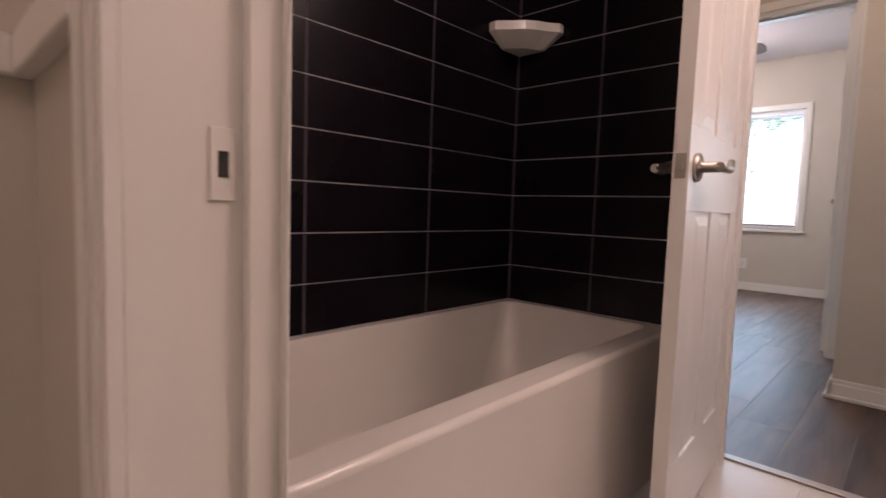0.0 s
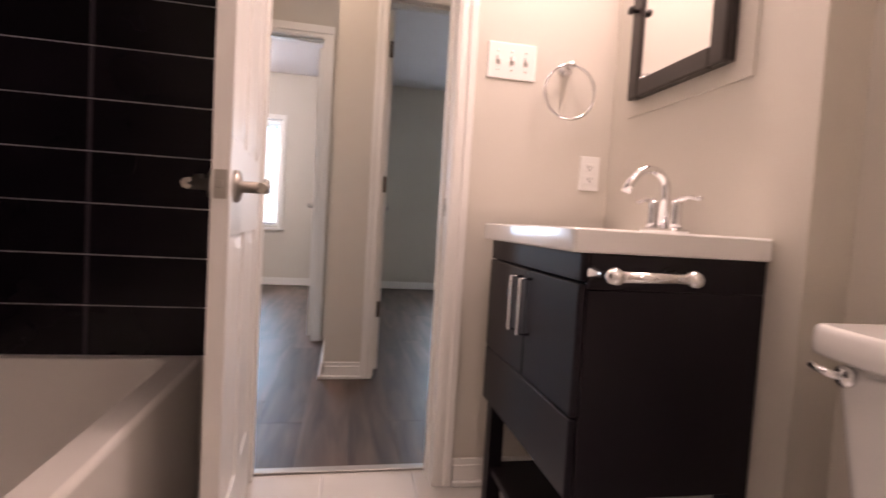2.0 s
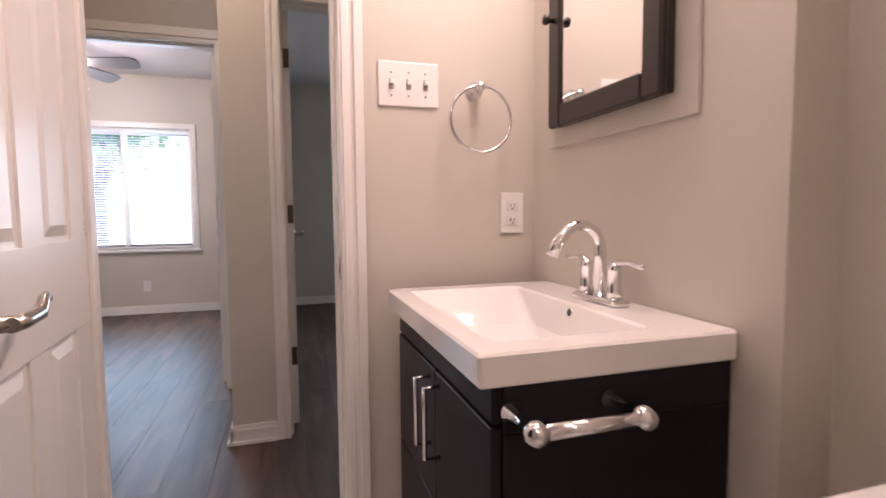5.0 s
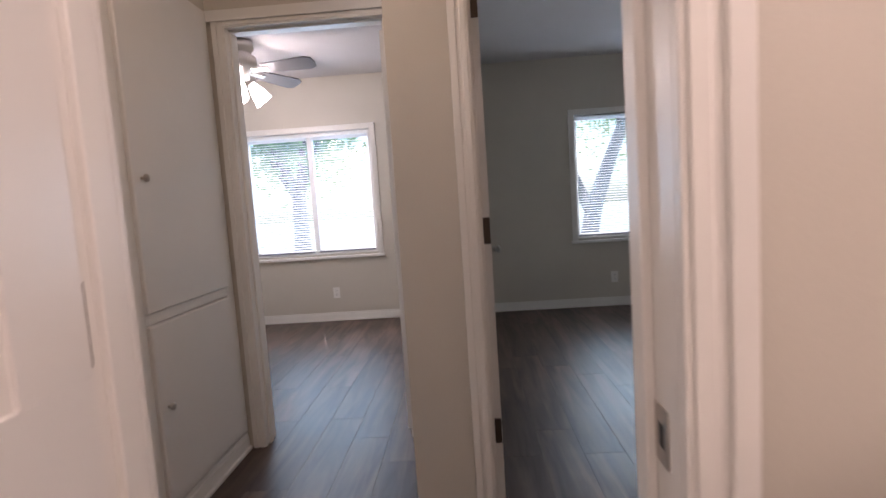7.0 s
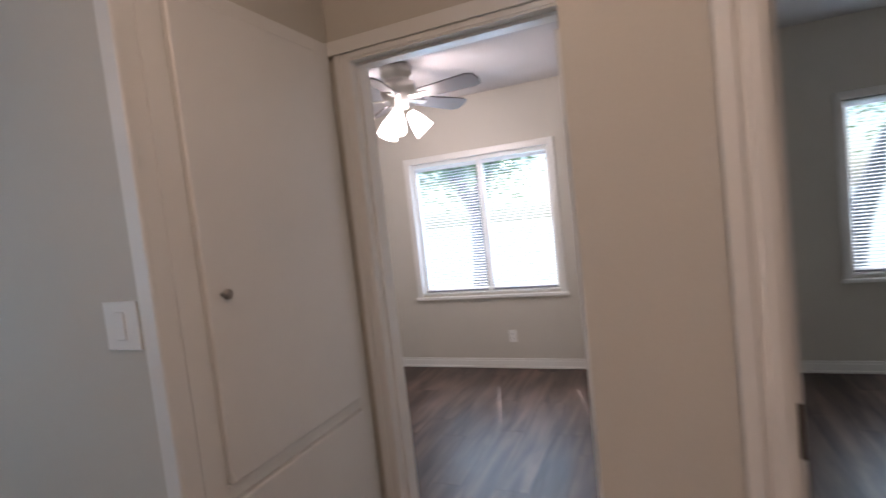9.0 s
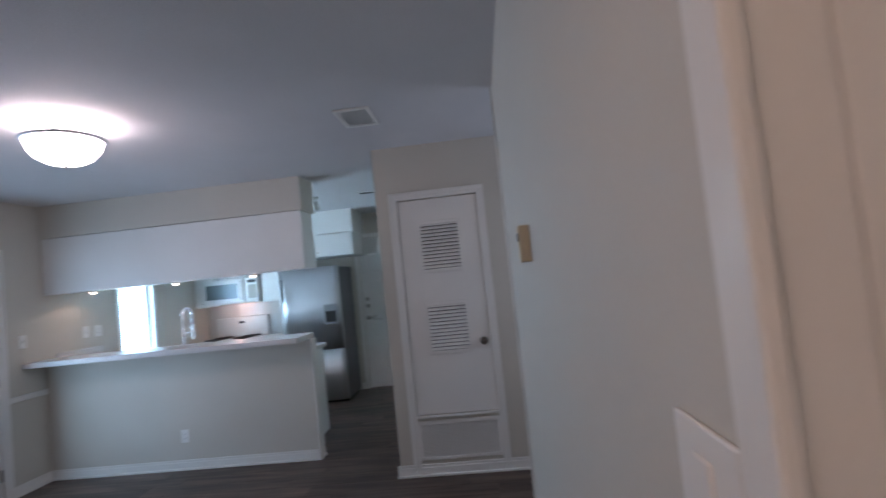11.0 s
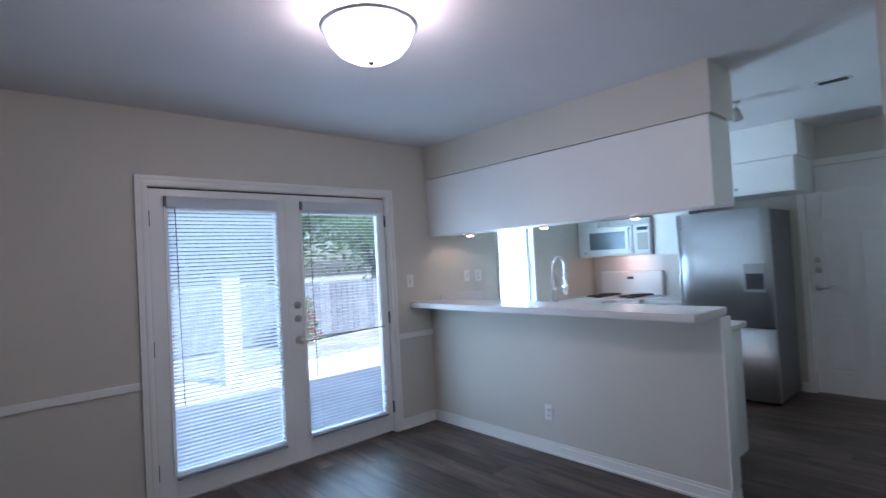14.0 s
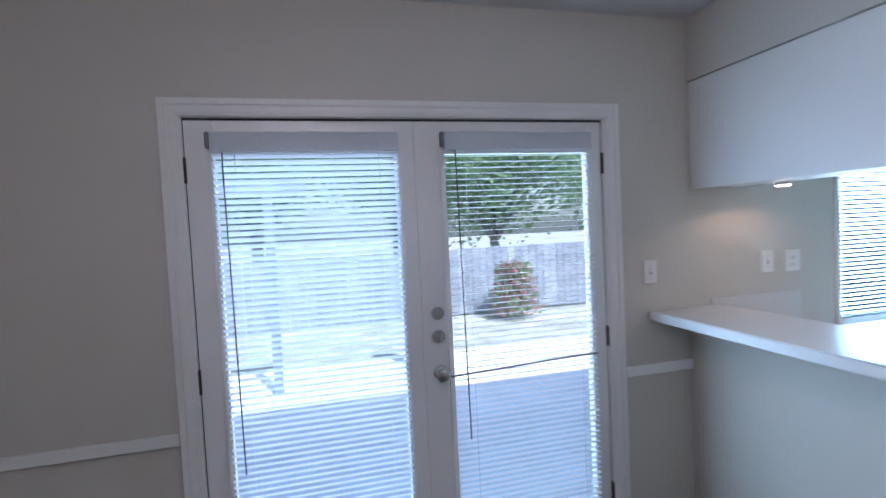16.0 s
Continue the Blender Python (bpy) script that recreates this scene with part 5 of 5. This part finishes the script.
def tree(name, x, y, height, trunk_r, crown_r, seed, label, leaves=1400, base=-0.12, crown_z=0.62):
    rnd = random.Random(seed)
    root = empty(name, label, "tree", at=(x, y, base))
    bm = bmesh.new()
    fork = height * 0.3
    tube(bm, [(0, 0, 0), (0.03, 0.02, fork * 0.5), (0.02, 0.05, fork)], [trunk_r * 1.25, trunk_r, trunk_r * 0.85], 10)
    ends = []
    for k in range(6):
        a = 2 * math.pi * k / 6 + rnd.uniform(-0.4, 0.4)
        reach, up = crown_r * rnd.uniform(0.4, 0.8), height * rnd.uniform(0.55, 0.85)
        mid = (math.cos(a) * reach * 0.4, math.sin(a) * reach * 0.4, fork + (up - fork) * 0.5)
        end = (math.cos(a) * reach, math.sin(a) * reach, up)
        tube(bm, [(0.02, 0.05, fork - 0.1), mid, end], [trunk_r * 0.6, trunk_r * 0.35, trunk_r * 0.1], 7)
        ends += [Vector(mid), Vector(end)]
        for j in range(3):
            t = Vector(mid).lerp(Vector(end), rnd.uniform(0.1, 0.9))
            e = t + Vector((rnd.uniform(-1, 1), rnd.uniform(-1, 1), rnd.uniform(0.1, 0.8))) * crown_r * 0.4
            tube(bm, [t, e], [trunk_r * 0.2, trunk_r * 0.05], 5)
            ends.append(e)
    part("trunk", bm, BARK, root)
    vs, fs = [], []
    for k in range(leaves):
        c = rnd.choice(ends) + Vector((rnd.gauss(0, 1), rnd.gauss(0, 1), rnd.gauss(0, 0.8))) * crown_r * 0.22
        u = Vector((rnd.gauss(0, 1), rnd.gauss(0, 1), rnd.gauss(0, 0.6))).normalized()
        w = u.orthogonal().normalized()
        s = rnd.uniform(0.05, 0.11)
        i = len(vs)
        vs += [c - u * s, c + w * s * 0.5, c + u * s, c - w * s * 0.5]
        fs.append((i, i + 1, i + 2, i + 3))
    me = bpy.data.meshes.new("crown")
    me.from_pydata([tuple(v) for v in vs], [], fs)
    me.materials.append(LEAF)
    ob = new("crown", me)
    ob.parent = root
    tagged(ob, kind="stuff")
    return root


for n, (x, y, h, r, c, sd, lv) in enumerate(((-7.4, -10.2, 4.6, 0.12, 2.3, 3, 9000), (-5.3, -11.5, 5.2, 0.13, 2.4, 4, 9000), (-10.2, -9.6, 5.0, 0.13, 2.4, 5, 8000), (-2.0, -11.5, 5.0, 0.14, 2.4, 6, 7000), (0.6, -10.5, 4.8, 0.14, 2.2, 8, 5000), (-13.0, -11.0, 5.5, 0.14, 2.6, 12, 6000))):
    tree("garden_tree", x, y, h, r, c, sd, "leafy garden tree behind the wooden fence", leaves=lv)
tree("street_tree", -3.4, 12.5, 5.5, 0.17, 2.4, 10, "leafy street tree beyond the bedroom window", leaves=7000)
tree("street_tree", 5.6, 14.5, 6.0, 0.17, 2.8, 14, "leafy street tree beyond the bedroom window", leaves=7000)
root = empty("forked_tree", "bare forked grey tree trunk outside the second bedroom", "tree", at=(2.2, 9.6, -0.12))
bm = bmesh.new()
tube(bm, [(-0.12, 0, 0), (-0.05, 0, 0.6), (0.03, 0, 1.05), (0.30, 0.05, 1.75), (0.62, 0.08, 2.5), (1.1, 0.2, 3.6), (1.3, 0.2, 4.6)], [0.17, 0.14, 0.13, 0.10, 0.085, 0.06, 0.02], 12)
tube(bm, [(0.02, 0, 0.95), (-0.20, 0.02, 1.45), (-0.42, 0.05, 2.1), (-0.62, 0.1, 3.3), (-0.6, 0.1, 4.4)], [0.10, 0.085, 0.07, 0.05, 0.02], 10)
tube(bm, [(0.52, 0.08, 2.3), (0.42, -0.1, 2.9), (0.5, -0.3, 3.9)], [0.06, 0.04, 0.015], 8)
part("trunk", bm, BARK, root)
root = empty("flower_bush", "pink flowering bush in front of the fence", "bush", at=(-6.65, -7.3, -0.12))
rnd = random.Random(21)
for nm, m_, cnt in (("flowers", mat("pink_petal", (0.55, 0.20, 0.24), 0.6), 700), ("foliage", LEAF, 1100)):
    vs, fs = [], []
    for k in range(cnt):
        a, q, h = rnd.uniform(0, 6.28), rnd.uniform(0.1, 0.50), rnd.uniform(0.1, 1.0)
        c = Vector((q * math.cos(a) * (1.1 - 0.5 * h), q * math.sin(a) * (1.1 - 0.5 * h), h))
        u = Vector((rnd.gauss(0, 1), rnd.gauss(0, 1), rnd.gauss(0, 1))).normalized()
        w = u.orthogonal().normalized()
        i = len(vs)
        vs += [c - u * 0.05, c + w * 0.03, c + u * 0.05, c - w * 0.03]
        fs.append((i, i + 1, i + 2, i + 3))
    me = bpy.data.meshes.new(nm)
    me.from_pydata([tuple(v) for v in vs], [], fs)
    me.materials.append(m_)
    ob = new(nm, me)
    ob.parent = root
    tagged(ob, kind="stuff")
root = empty("garden_fence", "weathered wooden garden fence behind the patio", "fence", at=(-6, -8.0, -0.12))
rnd = random.Random(7)
b0 = bmesh.new()
box(b0, -0.068, 0.068, -0.01, 0.01, 0.03, 1.25)
first = part("board", b0, FENCE, root)
x = -7.0
first.location = (x, 0, 0)
while x < 8:
    x += 0.145
    o = first.copy()
    scene.collection.objects.link(o)
    o.location = (x, rnd.uniform(-0.004, 0.004), rnd.uniform(-0.01, 0.01))
boxes("rail", [(-7.1, 8.1, -0.05, -0.011, 0.35, 0.43), (-7.1, 8.1, -0.05, -0.011, 0.95, 1.03)], FENCE, root)
root = empty("pergola", "blue-grey painted garden pergola frame", "pergola", at=(-1.8, -4.25, -0.04))
boxes("post", [(-1.06, -0.97, -0.045, 0.045, 0, 2.0)], BLUEGREY, root, bevel=0.004)
boxes("post", [(1.40, 1.49, -0.045, 0.045, 0, 2.0)], BLUEGREY, root, bevel=0.004)
boxes("beam", [(-1.4, 1.8, -0.045, 0.045, 2.0, 2.16)], BLUEGREY, root, bevel=0.004)
# Block standing in for an unidentified white upright strip in the garden.
root = empty("white_upright", "short white upright block standing on the patio", "pillar", at=(-4.40, -4.60, -0.04))
boxes("shaft", [(-0.12, 0.12, -0.12, 0.12, 0, 1.46)], TRIM, root, bevel=0.008)
boxes("cap", [(-0.14, 0.14, -0.14, 0.14, 1.46, 1.50)], TRIM, root, bevel=0.006)
# Roof slab added as a sun blocker; its overhang sets the patio shadow edge.
structure(boxes("roof", [(-8.6, 4.0, -1.80, 7.5, H + 0.16, H + 0.30)], TRIM), "added flat roof slab with eaves that shade the patio", "roof")

# fittings in the ceiling of the kitchen
root = empty("track_light", "small nickel spot light on the kitchen ceiling", "ceiling light", at=(-6.20, 1.22, H))
bm = bmesh.new()
turned(bm, [(0.03, -0.001), (0.03, -0.015), (0.008, -0.02), (0.008, -0.06), (0, -0.061)], Matrix(), 14)
part("mount", bm, NICKEL, root)
bm = bmesh.new()
turned(bm, [(0.022, 0.04), (0.03, -0.01), (0.036, -0.05), (0.03, -0.052)], Matrix.Translation((0, 0, -0.09)) @ Matrix.Rotation(radians(35), 4, "Y"), 14)
part("spot_head", bm, NICKEL, root)
root = empty("ceiling_vent", "dark slotted ceiling register in the kitchen", "vent", at=(-6.26, 1.80, H))
boxes("vent_frame", [(-0.06, 0.06, -0.10, 0.10, -0.006, 0)], TRIM, root, bevel=0.002)
boxes("vent_backing", [(-0.04, 0.04, -0.08, 0.08, -0.008, -0.0055)], DARKSLOT, root)

# ---------------------------------------------------------------- pieces of floors and walls
floor_base = structure(boxes("floor", [(-8.02, 3.42, 2.17, 7.0, -0.12, -0.008), (-8.02, -1.12, -1.26, 2.17, -0.12, -0.008)], UNDER), "dark grey-brown vinyl plank floor", "floor")
PW, PL = 0.185, 1.22
plank_cache = {}


def plank(x, y0, y1):
    length = round(y1 - y0, 3)
    if length < 0.02:
        return
    if length not in plank_cache:
        bm = bmesh.new()
        w, l, e = PW - 0.0006, length - 0.0006, 0.0008
        lo = [bm.verts.new(p) for p in ((0, 0, -0.006), (w, 0, -0.006), (w, l, -0.006), (0, l, -0.006))]
        mi = [bm.verts.new(p) for p in ((0, 0, -e), (w, 0, -e), (w, l, -e), (0, l, -e))]
        hi = [bm.verts.new(p) for p in ((e, e, 0), (w - e, e, 0), (w - e, l - e, 0), (e, l - e, 0))]
        for a, b in ((lo, mi), (mi, hi)):
            for k in range(4):
                bm.faces.new((a[k], a[(k + 1) % 4], b[(k + 1) % 4], b[k]))
        bm.faces.new(hi)
        me = bpy.data.meshes.new("plank")
        bm.to_mesh(me)
        bm.free()
        me.materials.append(PLANK)
        plank_cache[length] = me
    ob = new("plank", plank_cache[length])
    ob.parent = floor_base
    ob.location = (x, y0, 0)


rnd = random.Random(11)
x = -8.0
while x < 3.3:
    lo = -1.11 if x + PW < -1.10 else 2.17
    y = lo - rnd.choice((0.0, 0.3, 0.55, 0.8, 1.0))
    while y < 6.85:
        a, c = max(y, lo), min(y + PL, 6.85)
        if x < -4.6 and a > 2.3:
            break
        plank(x, a, c)
        y += PL
    x += PW

tile_base = structure(boxes("floor_bath", [(-1.12, 1.20, -1.10, 2.165, -0.12, -0.003)], GROUT), "white square floor tiles with grey grout in the bathroom", "floor")
bm = bmesh.new()
box(bm, 0.002, 0.301, 0.002, 0.301, -0.008, 0.0, bevel=0.0015)
tm = bpy.data.meshes.new("tile")
bm.to_mesh(tm)
bm.free()
tm.materials.append(FLOORTILE)
y = 2.155
while y > 0.3:
    y -= 0.303
    x = -0.25
    while x < 1.06:
        ob = new("tile", tm)
        ob.parent = tile_base
        ob.location = (x, y, 0)
        x += 0.303

# black wall tiles round the tub
surround = structure(boxes("tile_surround", [(-0.949, -0.941, 0.518, 1.97, 0.450, 2.2), (-0.941, -0.26, 1.962, 1.970, 0.450, 2.2)], GROUT), "glossy black wall tiles with pale grout round the tub", "wall")
tile_cache = {}


def wall_tile(axis, a0, a1, z0, z1):
    key = (axis, round(a1 - a0, 3), round(z1 - z0, 3))
    if key not in tile_cache:
        g = 0.0014
        v = 0.0050
        bm = bmesh.new()
        if axis == "y":
            box(bm, 0, 0.0025, v, a1 - a0 - v, g, z1 - z0 - g, bevel=0.0005)
        else:
            box(bm, v, a1 - a0 - v, -0.0025, 0, g, z1 - z0 - g, bevel=0.0005)
        me = bpy.data.meshes.new("tile")
        bm.to_mesh(me)
        bm.free()
        me.materials.append(TILE)
        tile_cache[key] = me
    ob = new("tile", tile_cache[key])
    ob.parent = surround
    ob.location = (-0.941, a0, z0) if axis == "y" else (a0, 1.962, z0)


zs = [0.452, 0.5895] + [0.5895 + 0.1380 * k for k in range(1, 12)]
for z0, z1 in zip(zs, zs[1:]):
    for a0, a1 in ((1.491, 1.957), (1.027, 1.491), (0.563, 1.027), (0.519, 0.563)):
        wall_tile("y", a0, a1, z0, z1)
    for a0, a1 in ((-0.936, -0.587), (-0.587, -0.26)):
        wall_tile("x", a0, a1, z0, z1)

joints = []
for z0, z1 in zip(zs, zs[1:]):
    for y in (1.957, 1.491, 1.027, 0.563):
        joints.append((-0.9408, -0.9395, y - 0.0055, y + (0.0045 if y > 1.9 else 0.0055), z0 + 0.0016, z1 - 0.0016))
    for x in (-0.936, -0.587):
        joints.append((x - 0.0030 if x < -0.9 else x - 0.0055, x + 0.0055, 1.9605, 1.9618, z0 + 0.0016, z1 - 0.0016))
boxes("joint_filler", joints, JOINT, surround, "dim dark grey upright joints between the tiles")
